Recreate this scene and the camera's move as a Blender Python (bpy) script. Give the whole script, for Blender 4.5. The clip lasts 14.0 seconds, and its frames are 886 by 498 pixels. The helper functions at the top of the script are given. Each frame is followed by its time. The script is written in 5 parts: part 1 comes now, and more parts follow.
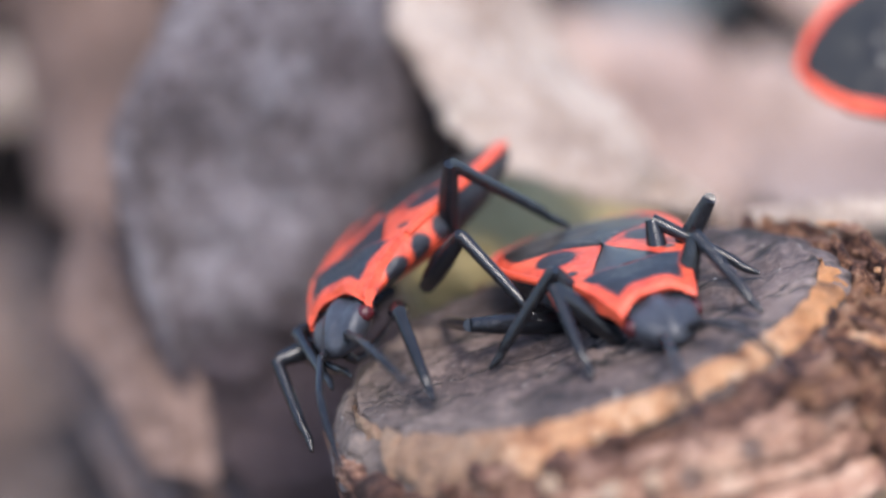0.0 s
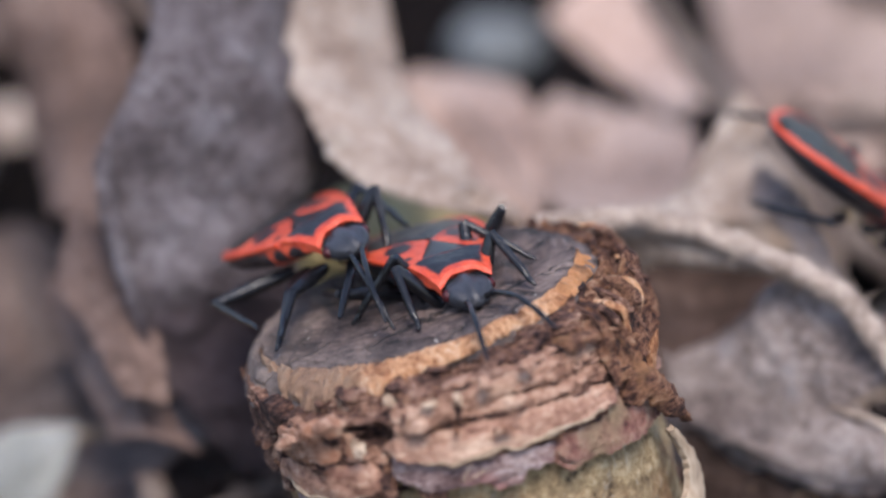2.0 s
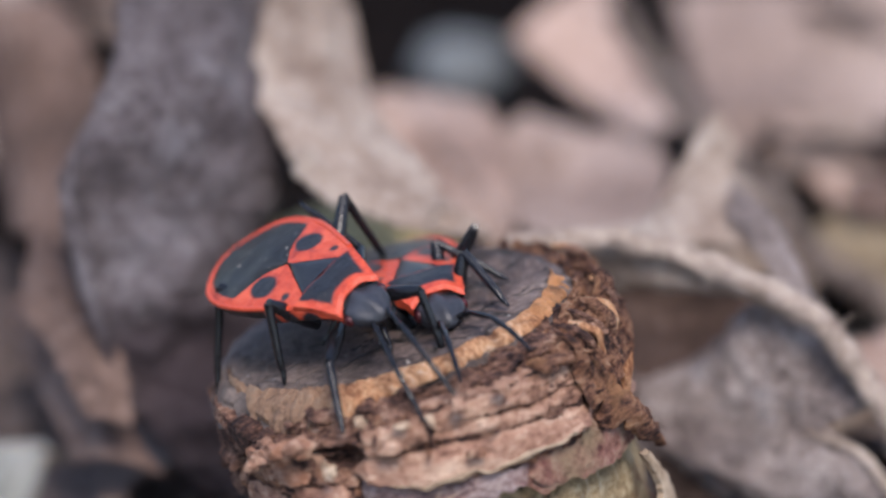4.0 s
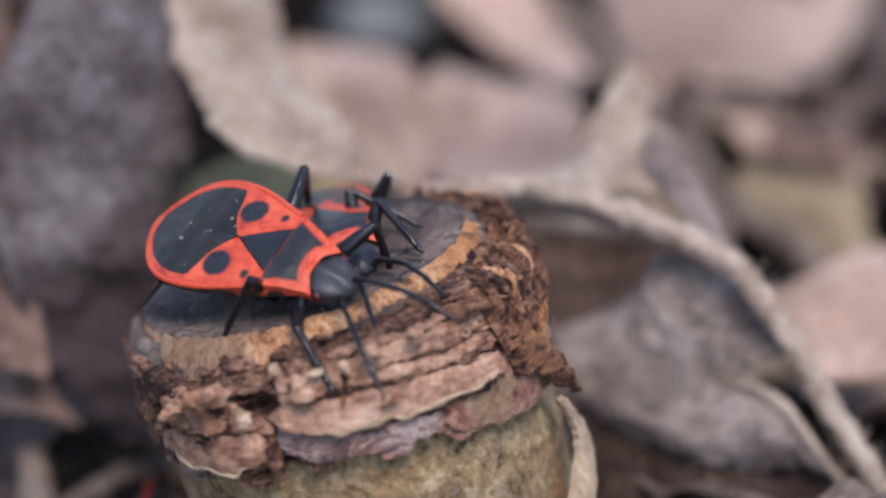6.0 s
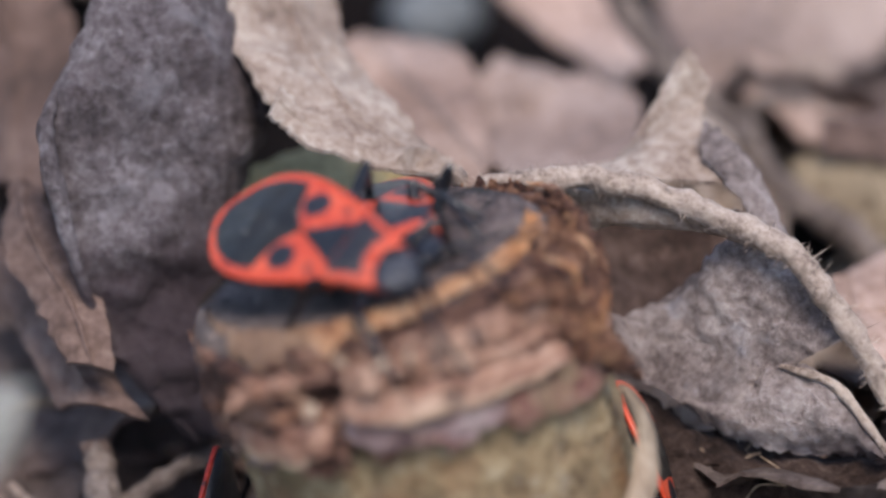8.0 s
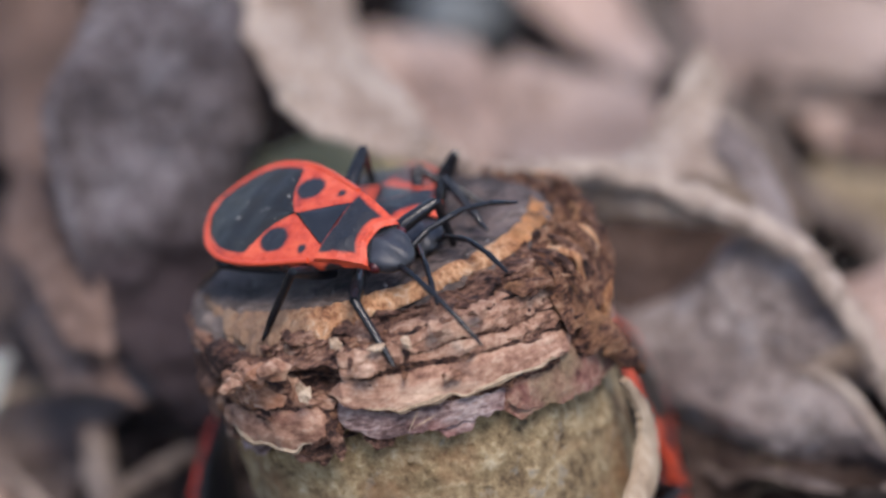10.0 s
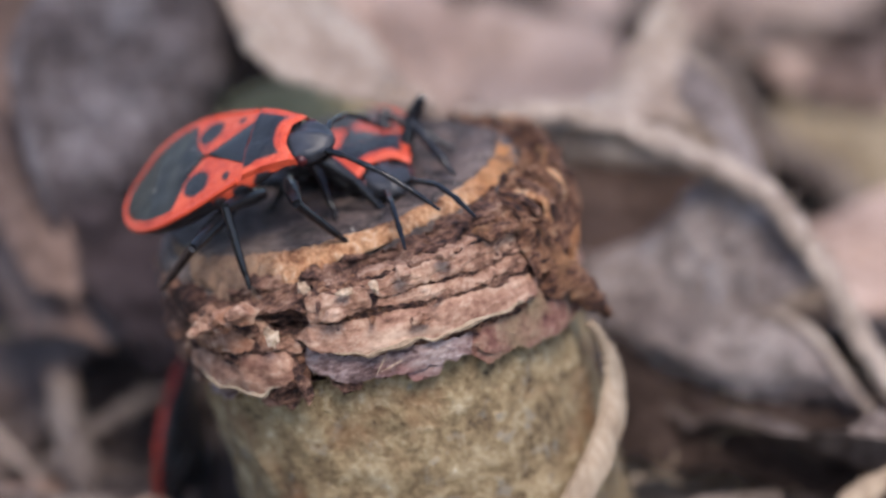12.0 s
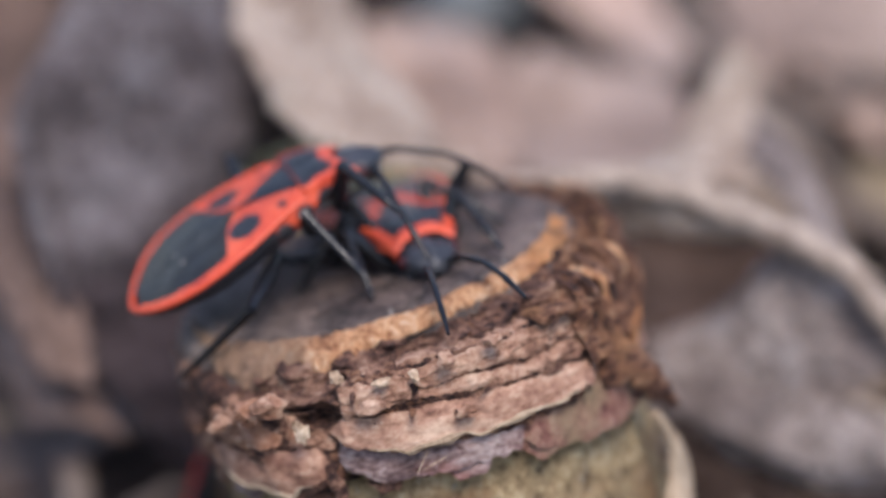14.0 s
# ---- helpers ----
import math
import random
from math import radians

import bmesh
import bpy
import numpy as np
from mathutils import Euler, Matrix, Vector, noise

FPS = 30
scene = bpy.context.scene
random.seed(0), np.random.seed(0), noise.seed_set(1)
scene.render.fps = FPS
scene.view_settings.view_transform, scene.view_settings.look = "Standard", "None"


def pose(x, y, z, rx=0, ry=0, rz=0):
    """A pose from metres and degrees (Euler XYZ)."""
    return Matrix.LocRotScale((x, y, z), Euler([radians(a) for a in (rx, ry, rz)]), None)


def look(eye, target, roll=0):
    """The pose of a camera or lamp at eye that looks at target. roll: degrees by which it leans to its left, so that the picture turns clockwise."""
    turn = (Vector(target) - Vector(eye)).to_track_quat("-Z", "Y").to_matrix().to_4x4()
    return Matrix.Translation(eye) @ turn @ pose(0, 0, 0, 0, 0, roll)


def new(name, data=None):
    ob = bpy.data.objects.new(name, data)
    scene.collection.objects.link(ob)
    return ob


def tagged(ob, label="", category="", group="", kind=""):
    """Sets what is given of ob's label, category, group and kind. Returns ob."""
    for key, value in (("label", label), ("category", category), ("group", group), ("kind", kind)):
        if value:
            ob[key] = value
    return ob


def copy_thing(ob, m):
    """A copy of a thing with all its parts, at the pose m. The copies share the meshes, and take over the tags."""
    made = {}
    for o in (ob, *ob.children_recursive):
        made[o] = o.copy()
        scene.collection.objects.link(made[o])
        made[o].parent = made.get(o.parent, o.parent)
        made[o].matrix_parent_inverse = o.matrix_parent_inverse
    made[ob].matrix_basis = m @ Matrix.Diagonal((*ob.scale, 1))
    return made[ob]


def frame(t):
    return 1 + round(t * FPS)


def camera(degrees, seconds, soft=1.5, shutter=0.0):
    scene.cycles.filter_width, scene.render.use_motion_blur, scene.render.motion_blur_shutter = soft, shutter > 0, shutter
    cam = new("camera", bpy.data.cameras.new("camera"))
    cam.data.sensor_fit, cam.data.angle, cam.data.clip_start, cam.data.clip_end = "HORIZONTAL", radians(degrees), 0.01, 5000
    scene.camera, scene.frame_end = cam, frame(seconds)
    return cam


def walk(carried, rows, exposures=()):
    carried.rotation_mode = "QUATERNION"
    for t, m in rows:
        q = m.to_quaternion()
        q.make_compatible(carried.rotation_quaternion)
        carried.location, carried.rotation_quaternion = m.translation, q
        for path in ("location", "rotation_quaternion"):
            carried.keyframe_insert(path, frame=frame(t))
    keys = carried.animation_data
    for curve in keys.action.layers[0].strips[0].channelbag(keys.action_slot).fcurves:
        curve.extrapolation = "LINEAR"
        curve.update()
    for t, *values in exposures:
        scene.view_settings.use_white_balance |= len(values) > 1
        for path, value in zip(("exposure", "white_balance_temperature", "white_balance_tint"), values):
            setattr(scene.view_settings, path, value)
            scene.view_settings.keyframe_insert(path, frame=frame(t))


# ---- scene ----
# ---------------------------------------------------------------- camera
# handheld close-up of a cut stem, all lengths in metres
CAMERA_ROWS = [
    (0.0, (-0.00094, -0.15562, 0.10512), (-0.00545, 0.07008, -0.00032), -0.84),
    (0.5, (0.00148, -0.17954, 0.11714), (-0.00433, 0.04531, 0.00997), -0.79),
    (1.0, (0.00276, -0.20665, 0.13056), (-0.00114, 0.01790, 0.02267), -0.66),
    (1.5, (0.00398, -0.22761, 0.14045), (0.00088, -0.00251, 0.03369), -0.77),
    (2.0, (0.00505, -0.22865, 0.14040), (0.00091, -0.00351, 0.03376), -0.88),
    (2.5, (0.00494, -0.22776, 0.13996), (0.00110, -0.00221, 0.03418), -0.71),
    (5.0, (0.00209, -0.22501, 0.13699), (0.00209, 0.00079, 0.03170), 0.0),
    (5.5, (0.00370, -0.22544, 0.13655), (0.00317, 0.00034, 0.03119), -0.21),
    (6.0, (0.00427, -0.22583, 0.13627), (0.00532, -0.00015, 0.03072), -0.43),
    (6.5, (0.00342, -0.22518, 0.13731), (0.00378, 0.00000, 0.03069), -0.81),
    (7.0, (0.00239, -0.22614, 0.13697), (0.00301, -0.00052, 0.03128), -0.98),
    (7.5, (0.00243, -0.22806, 0.13816), (0.00284, -0.00281, 0.03168), -1.07),
    (10.0, (0.00640, -0.22618, 0.13284), (0.00274, 0.00050, 0.02951), 0.0),
    (10.5, (0.00652, -0.22642, 0.13303), (0.00332, 0.00001, 0.02914), 0.04),
    (11.0, (0.00523, -0.22597, 0.13252), (0.00505, -0.00047, 0.02657), 0.23),
    (11.5, (0.00503, -0.22571, 0.13307), (0.00496, -0.00040, 0.02672), 0.18),
    (12.0, (0.00533, -0.22611, 0.13359), (0.00406, -0.00064, 0.02761), 0.26),
    (12.5, (0.00403, -0.22569, 0.13340), (0.00245, 0.00024, 0.02838), 0.11),
    (13.0, (0.00427, -0.22605, 0.13376), (0.00182, -0.00014, 0.02872), -0.17),
    (13.5, (0.00553, -0.22432, 0.13365), (0.00142, 0.00199, 0.02953), -0.19),
    (14.0, (0.00563, -0.20387, 0.12566), (0.00201, 0.02189, 0.02033), -0.30),
]
cam = camera(8.0, 14.0, soft=2.6)
walk(cam, [(t, look(eye, target, roll)) for t, eye, target, roll in CAMERA_ROWS], [(0.0, 1.66, 6400, 14), (0.5, 1.63, 6400, 15), (1.0, 1.50, 6400, 15), (1.5, 1.26, 6450, 16), (2.5, 1.14, 6500, 16), (5.0, 0.96, 6600, 16), (11.5, 1.0, 6600, 16), (12.5, 1.08, 6600, 16), (14.0, 1.07, 6600, 16)])
cam.data.dof.use_dof = True
cam.data.dof.aperture_fstop = 23.0

# ---------------------------------------------------------------- light
SUN_UP, SUN_TURN = radians(60), radians(166)
world = bpy.data.worlds.new("overcast_sky")
scene.world = world
world.use_nodes = True
sky = world.node_tree.nodes.new("ShaderNodeTexSky")
sky.sky_type, sky.sun_disc, sky.sun_elevation, sky.sun_rotation = "NISHITA", False, SUN_UP, SUN_TURN
world.node_tree.links.new(sky.outputs[0], world.node_tree.nodes["Background"].inputs[0])
world.node_tree.nodes["Background"].inputs[1].default_value = 0.14
sun = new("sun", bpy.data.lights.new("sun", "SUN"))
sun.data.energy, sun.data.angle, sun.data.color = 1.9, radians(25), (1.0, 0.93, 0.84)
sun.matrix_basis = look((math.sin(SUN_TURN) * math.cos(SUN_UP), math.cos(SUN_TURN) * math.cos(SUN_UP), math.sin(SUN_UP)), (0, 0, 0))

# ---------------------------------------------------------------- materials
MM = 0.001


def material(name):
    m = bpy.data.materials.new(name)
    m.use_nodes = True
    return m, m.node_tree.nodes, m.node_tree.links, m.node_tree.nodes["Principled BSDF"]


def ramp_node(nodes, stops):
    r = nodes.new("ShaderNodeValToRGB")
    el = r.color_ramp.elements
    while len(el) < len(stops):
        el.new(0.5)
    for e, (p, c) in zip(el, stops):
        e.position, e.color = p, (*c, 1)
    return r


def noise_node(nodes, links, coords, scale, detail=6, rough=0.6, stretch=None):
    n = nodes.new("ShaderNodeTexNoise")
    n.inputs["Scale"].default_value, n.inputs["Detail"].default_value, n.inputs["Roughness"].default_value = scale, detail, rough
    if stretch:
        mp = nodes.new("ShaderNodeMapping")
        mp.inputs["Scale"].default_value = stretch
        links.new(coords, mp.inputs[0])
        coords = mp.outputs[0]
    links.new(coords, n.inputs["Vector"])
    return n


def math_node(nodes, links, op, a, b=None, c=None):
    n = nodes.new("ShaderNodeMath")
    n.operation = op
    for i, v in enumerate((a, b, c)):
        if v is None:
            continue
        if isinstance(v, (int, float)):
            n.inputs[i].default_value = v
        else:
            links.new(v, n.inputs[i])
    return n.outputs[0]


def mix_node(nodes, links, fac, a, b, blend="MIX"):
    n = nodes.new("ShaderNodeMix")
    n.data_type, n.blend_type = "RGBA", blend
    for sock, v in ((n.inputs[0], fac), (n.inputs[6], a), (n.inputs[7], b)):
        if isinstance(v, (int, float)):
            sock.default_value = v
        elif isinstance(v, tuple):
            sock.default_value = (*v, 1)
        else:
            links.new(v, sock)
    return n.outputs[2]


def bump_node(nodes, links, bsdf, height, strength, depth):
    b = nodes.new("ShaderNodeBump")
    b.inputs["Strength"].default_value, b.inputs["Distance"].default_value = strength, depth
    links.new(height, b.inputs["Height"])
    links.new(b.outputs[0], bsdf.inputs["Normal"])


def surface(name, stops, scale, fine, rough=0.85, bump=0.5, depth=0.0003, stretch=None, vary=0.0, spots=None, spec=0.3):
    """A mottled natural surface: broad patches of colour, a finer grain over them and relief."""
    m, nodes, links, bsdf = material(name)
    co = nodes.new("ShaderNodeTexCoord").outputs["Object"]
    big = noise_node(nodes, links, co, scale, 5, 0.6, stretch)
    small = noise_node(nodes, links, co, fine, 8, 0.7, stretch)
    both = math_node(nodes, links, "MULTIPLY_ADD", small.outputs[0], 0.95, math_node(nodes, links, "MULTIPLY_ADD", big.outputs[0], 0.9, -0.40))
    colour = ramp_node(nodes, stops)
    links.new(both, colour.inputs[0])
    out = colour.outputs[0]
    if spots:
        for tint, amount, size in spots if isinstance(spots, list) else [spots]:
            v = noise_node(nodes, links, co, size, 4, 0.6)
            r = ramp_node(nodes, [(amount - 0.06, (0, 0, 0)), (min(amount + 0.08, 1), (0.8, 0.8, 0.8))])
            links.new(v.outputs[0], r.inputs[0])
            out = mix_node(nodes, links, r.outputs[0], out, tint)
    if vary:
        info = nodes.new("ShaderNodeObjectInfo")
        hsv = nodes.new("ShaderNodeHueSaturation")
        links.new(out, hsv.inputs["Color"])
        links.new(math_node(nodes, links, "MULTIPLY_ADD", info.outputs["Random"], vary, 1 - vary / 2), hsv.inputs["Value"])
        links.new(math_node(nodes, links, "MULTIPLY_ADD", info.outputs["Random"], 0.35, 0.82), hsv.inputs["Saturation"])
        out = hsv.outputs[0]
    links.new(out, bsdf.inputs["Base Color"])
    bsdf.inputs["Roughness"].default_value = rough
    bsdf.inputs["Specular IOR Level"].default_value = spec
    bump_node(nodes, links, bsdf, both, bump, depth)
    return m


def shell_material(name, mode):
    """Red and black insect cuticle; the black marks are set out in the body's own millimetres."""
    m, nodes, links, bsdf = material(name)
    co = nodes.new("ShaderNodeTexCoord").outputs["Object"]
    sep = nodes.new("ShaderNodeSeparateXYZ")
    links.new(co, sep.inputs[0])
    wob = noise_node(nodes, links, co, 2500, 2, 0.5)
    w = math_node(nodes, links, "MULTIPLY_ADD", wob.outputs[0], 0.14 * MM, -0.07 * MM)
    x = math_node(nodes, links, "ADD", sep.outputs[0], w)
    y = math_node(nodes, links, "ADD", math_node(nodes, links, "ABSOLUTE", sep.outputs[1]), w)

    def spot(cx, cy, r, sx=1.0):
        dx = math_node(nodes, links, "MULTIPLY", math_node(nodes, links, "SUBTRACT", x, cx * MM), sx)
        dy = math_node(nodes, links, "SUBTRACT", y, cy * MM)
        d = math_node(nodes, links, "SQRT", math_node(nodes, links, "ADD", math_node(nodes, links, "MULTIPLY", dx, dx), math_node(nodes, links, "MULTIPLY", dy, dy)))
        return smooth(d, r * MM, False)

    def smooth(v, edge, above=True, soft=0.07 * MM):
        n = nodes.new("ShaderNodeMapRange")
        n.inputs["From Min"].default_value, n.inputs["From Max"].default_value = (edge - soft, edge + soft) if above else (edge + soft, edge - soft)
        links.new(v, n.inputs["Value"])
        return n.outputs[0]

    def both(a, b):
        return math_node(nodes, links, "MULTIPLY", a, b)

    grain = noise_node(nodes, links, co, 9000, 5, 0.7)
    red = ramp_node(nodes, [(0.34, (0.22, 0.018, 0.012)), (0.48, (0.50, 0.060, 0.026)), (0.72, (0.66, 0.125, 0.058))])
    links.new(noise_node(nodes, links, co, 900, 8, 0.8).outputs[0], red.inputs[0])
    black = ramp_node(nodes, [(0.3, (0.006, 0.006, 0.008)), (0.75, (0.024, 0.026, 0.032))])
    links.new(grain.outputs[0], black.inputs[0])
    if mode == "wing":
        mask = math_node(nodes, links, "MAXIMUM", spot(-0.90, 1.32, 0.58, 0.92), spot(0.66, 1.42, 0.19))
    elif mode == "pronotum":
        side = math_node(nodes, links, "SUBTRACT", math_node(nodes, links, "MULTIPLY_ADD", x, -0.36, 2.30 * MM), y)
        front = math_node(nodes, links, "MULTIPLY_ADD", math_node(nodes, links, "MULTIPLY", y, y), -330.0, x)
        mask = both(both(smooth(x, 1.56 * MM), smooth(front, 2.74 * MM, False)), smooth(side, 0.30 * MM))
    else:
        z = math_node(nodes, links, "ADD", sep.outputs[2], w)

        def dot(cx, cz, r):
            dx, dz = math_node(nodes, links, "SUBTRACT", x, cx * MM), math_node(nodes, links, "SUBTRACT", z, cz * MM)
            return smooth(math_node(nodes, links, "SQRT", math_node(nodes, links, "ADD", math_node(nodes, links, "MULTIPLY", dx, dx), math_node(nodes, links, "MULTIPLY", dz, dz))), r * MM)
        redside = both(both(smooth(x, -0.1 * MM), smooth(x, 3.0 * MM, False)), smooth(z, -0.15 * MM))
        for cx, cz, r in ((0.20, 0.42, 0.38), (1.15, 0.50, 0.36), (2.15, 0.42, 0.42)):
            redside = both(redside, dot(cx, cz, r))
        mask = math_node(nodes, links, "SUBTRACT", 1.0, redside)
    col = mix_node(nodes, links, mask, red.outputs[0], black.outputs[0])
    dust = ramp_node(nodes, [(0.72, (0, 0, 0)), (0.78, (0.4, 0.4, 0.4))])
    links.new(noise_node(nodes, links, co, 5200, 2, 0.4).outputs[0], dust.inputs[0])
    col = mix_node(nodes, links, dust.outputs[0], col, (0.34, 0.31, 0.28))
    links.new(col, bsdf.inputs["Base Color"])
    links.new(math_node(nodes, links, "MULTIPLY_ADD", grain.outputs[0], 0.3, 0.24), bsdf.inputs["Roughness"])
    bsdf.inputs["Specular IOR Level"].default_value = 0.4
    bump_node(nodes, links, bsdf, math_node(nodes, links, "MULTIPLY_ADD", noise_node(nodes, links, co, 2200, 3, 0.6).outputs[0], 2.5, grain.outputs[0]), 0.6, 0.00005)
    return m


def chitin(name, dark, light, rough, scale=6000, bump=0.3, dust=0.0):
    m, nodes, links, bsdf = material(name)
    co = nodes.new("ShaderNodeTexCoord").outputs["Object"]
    n = noise_node(nodes, links, co, scale, 6, 0.7)
    big = noise_node(nodes, links, co, scale / 6, 3, 0.6)
    r = ramp_node(nodes, [(0.32, dark), (0.72, light)])
    links.new(math_node(nodes, links, "MULTIPLY_ADD", n.outputs[0], 0.5, math_node(nodes, links, "MULTIPLY", big.outputs[0], 0.5)), r.inputs[0])
    out = r.outputs[0]
    if dust:
        d = ramp_node(nodes, [(dust, (0, 0, 0)), (dust + 0.05, (0.8, 0.8, 0.8))])
        links.new(noise_node(nodes, links, co, 3600, 2, 0.45).outputs[0], d.inputs[0])
        out = mix_node(nodes, links, d.outputs[0], out, (0.40, 0.37, 0.33))
    links.new(out, bsdf.inputs["Base Color"])
    links.new(math_node(nodes, links, "MULTIPLY_ADD", n.outputs[0], 0.25, rough - 0.12), bsdf.inputs["Roughness"])
    bsdf.inputs["Specular IOR Level"].default_value = 0.38
    bump_node(nodes, links, bsdf, n.outputs[0], bump, 0.00003)
    return m


RED_WING = shell_material("red_spotted_wing", "wing")
RED_NECK = shell_material("red_black_pronotum", "pronotum")
BELLY = shell_material("black_red_belly", "belly")
BANDED = surface("red_and_black_banded_rim", [(0.40, (0.010, 0.008, 0.010)), (0.47, (0.30, 0.020, 0.014)), (0.60, (0.50, 0.055, 0.032)), (0.9, (0.60, 0.09, 0.05))], 620, 900, 0.4, 0.3, 0.00005)
RED = chitin("red_cuticle", (0.42, 0.038, 0.016), (0.64, 0.095, 0.042), 0.38)
BLACK = chitin("black_cuticle", (0.005, 0.005, 0.007), (0.024, 0.026, 0.031), 0.34, 4000, 0.6)
HEAD = chitin("slate_black_head", (0.006, 0.007, 0.009), (0.046, 0.050, 0.062), 0.36, 2600, 1.4)
MEMBRANE = chitin("dusty_black_wing_tip", (0.004, 0.004, 0.005), (0.034, 0.032, 0.026), 0.42, 900, 1.2, 0.70)
LEG = chitin("black_leg", (0.003, 0.003, 0.004), (0.013, 0.014, 0.017), 0.18, 3000, 0.9)
EYE = chitin("dark_red_eye", (0.030, 0.004, 0.006), (0.075, 0.012, 0.014), 0.25, 12000, 0.6)



def cut_wood():
    m, nodes, links, bsdf = material("weathered_cut_wood")
    co = nodes.new("ShaderNodeTexCoord").outputs["Object"]
    big = noise_node(nodes, links, co, 260, 5, 0.65)
    small = noise_node(nodes, links, co, 2600, 7, 0.7)
    both = math_node(nodes, links, "MULTIPLY_ADD", small.outputs[0], 0.8, math_node(nodes, links, "MULTIPLY_ADD", big.outputs[0], 1.1, -0.45))
    base = ramp_node(nodes, [(0.26, (0.018, 0.013, 0.012)), (0.46, (0.068, 0.047, 0.043)), (0.64, (0.150, 0.108, 0.095)), (0.85, (0.29, 0.22, 0.18))])
    links.new(both, base.inputs[0])
    warp = nodes.new("ShaderNodeVectorMath")
    warp.operation = "MULTIPLY_ADD"
    links.new(big.outputs[1], warp.inputs[0])
    warp.inputs[1].default_value = (0.003, 0.003, 0)
    links.new(co, warp.inputs[2])
    mp = nodes.new("ShaderNodeMapping")
    mp.inputs["Scale"].default_value = (0.45, 1.5, 1)
    mp.inputs["Rotation"].default_value = (0, 0, 0.5)
    links.new(warp.outputs[0], mp.inputs[0])
    vor = nodes.new("ShaderNodeTexVoronoi")
    vor.feature = "DISTANCE_TO_EDGE"
    vor.inputs["Scale"].default_value = 420
    links.new(mp.outputs[0], vor.inputs["Vector"])
    crack = ramp_node(nodes, [(0.0, (0, 0, 0)), (0.05, (1, 1, 1))])
    links.new(vor.outputs["Distance"], crack.inputs[0])
    col = mix_node(nodes, links, crack.outputs[0], (0.008, 0.006, 0.005), base.outputs[0])
    sep = nodes.new("ShaderNodeSeparateXYZ")
    links.new(co, sep.inputs[0])
    flat = nodes.new("ShaderNodeCombineXYZ")
    links.new(sep.outputs[0], flat.inputs[0])
    links.new(sep.outputs[1], flat.inputs[1])
    far = nodes.new("ShaderNodeVectorMath")
    far.operation = "DISTANCE"
    links.new(flat.outputs[0], far.inputs[0])
    far.inputs[1].default_value = (0.0012, 0.0012, 0)
    ring = math_node(nodes, links, "MULTIPLY_ADD", big.outputs[0], 0.006, far.outputs["Value"])
    outer = ramp_node(nodes, [(0.35, (0, 0, 0)), (0.85, (1, 1, 1))])
    links.new(math_node(nodes, links, "MULTIPLY_ADD", ring, 160.0, -1.0), outer.inputs[0])
    pale = ramp_node(nodes, [(0.28, (0.085, 0.060, 0.050)), (0.5, (0.24, 0.185, 0.155)), (0.8, (0.44, 0.34, 0.27))])
    links.new(both, pale.inputs[0])
    col = mix_node(nodes, links, math_node(nodes, links, "MULTIPLY", outer.outputs[0], 0.6), col, pale.outputs[0])
    speck = ramp_node(nodes, [(0.72, (0, 0, 0)), (0.77, (1, 1, 1))])
    links.new(noise_node(nodes, links, co, 2400, 2, 0.4).outputs[0], speck.inputs[0])
    col = mix_node(nodes, links, speck.outputs[0], col, (0.42, 0.38, 0.34))
    links.new(col, bsdf.inputs["Base Color"])
    bsdf.inputs["Roughness"].default_value = 0.75
    h = math_node(nodes, links, "MULTIPLY_ADD", crack.outputs[0], 0.5, both)
    bump_node(nodes, links, bsdf, h, 0.9, 0.0003)
    return m


CUT = cut_wood()
CHIP = surface("pale_cream_wood_chip", [(0.30, (0.20, 0.12, 0.075)), (0.50, (0.50, 0.36, 0.25)), (0.75, (0.74, 0.61, 0.46))], 700, 3600, 0.8, 0.8, 0.0003)
SAPWOOD = surface("pale_orange_sapwood", [(0.30, (0.050, 0.020, 0.012)), (0.42, (0.36, 0.152, 0.072)), (0.57, (0.67, 0.365, 0.190)), (0.78, (0.82, 0.63, 0.46))], 700, 3600, 0.8, 1.0, 0.0005, (1, 1, 0.35), 0, [((0.62, 0.285, 0.115), 0.56, 210), ((0.055, 0.028, 0.022), 0.63, 420)])
WEATHERED_TINT = (0.24, 0.170, 0.125)
nodes, links = SAPWOOD.node_tree.nodes, SAPWOOD.node_tree.links
paint = nodes["Principled BSDF"].inputs["Base Color"]
place = nodes.new("ShaderNodeTexCoord").outputs["Object"]
split = nodes.new("ShaderNodeSeparateXYZ")
links.new(place, split.inputs[0])
patch = math_node(nodes, links, "MULTIPLY_ADD", noise_node(nodes, links, place, 500, 5, 0.7).outputs[0], 0.004, split.outputs[0])
aged = ramp_node(nodes, [(0.35, (1, 1, 1)), (0.65, (0, 0, 0))])
links.new(math_node(nodes, links, "MULTIPLY_ADD", patch, 160.0, 0.55), aged.inputs[0])
grey = mix_node(nodes, links, 0.75, paint.links[0].from_socket, WEATHERED_TINT, "MIX")
links.new(mix_node(nodes, links, aged.outputs[0], paint.links[0].from_socket, grey), paint)
BARK_RED = surface("torn_pinkish_brown_bark", [(0.25, (0.034, 0.016, 0.012)), (0.40, (0.185, 0.092, 0.060)), (0.54, (0.37, 0.212, 0.145)), (0.76, (0.60, 0.43, 0.32))], 420, 2400, 0.8, 0.8, 0.0004, (1, 1, 1.5), 0, [((0.30, 0.125, 0.066), 0.53, 190), ((0.56, 0.42, 0.29), 0.66, 330), ((0.060, 0.028, 0.024), 0.67, 430)])
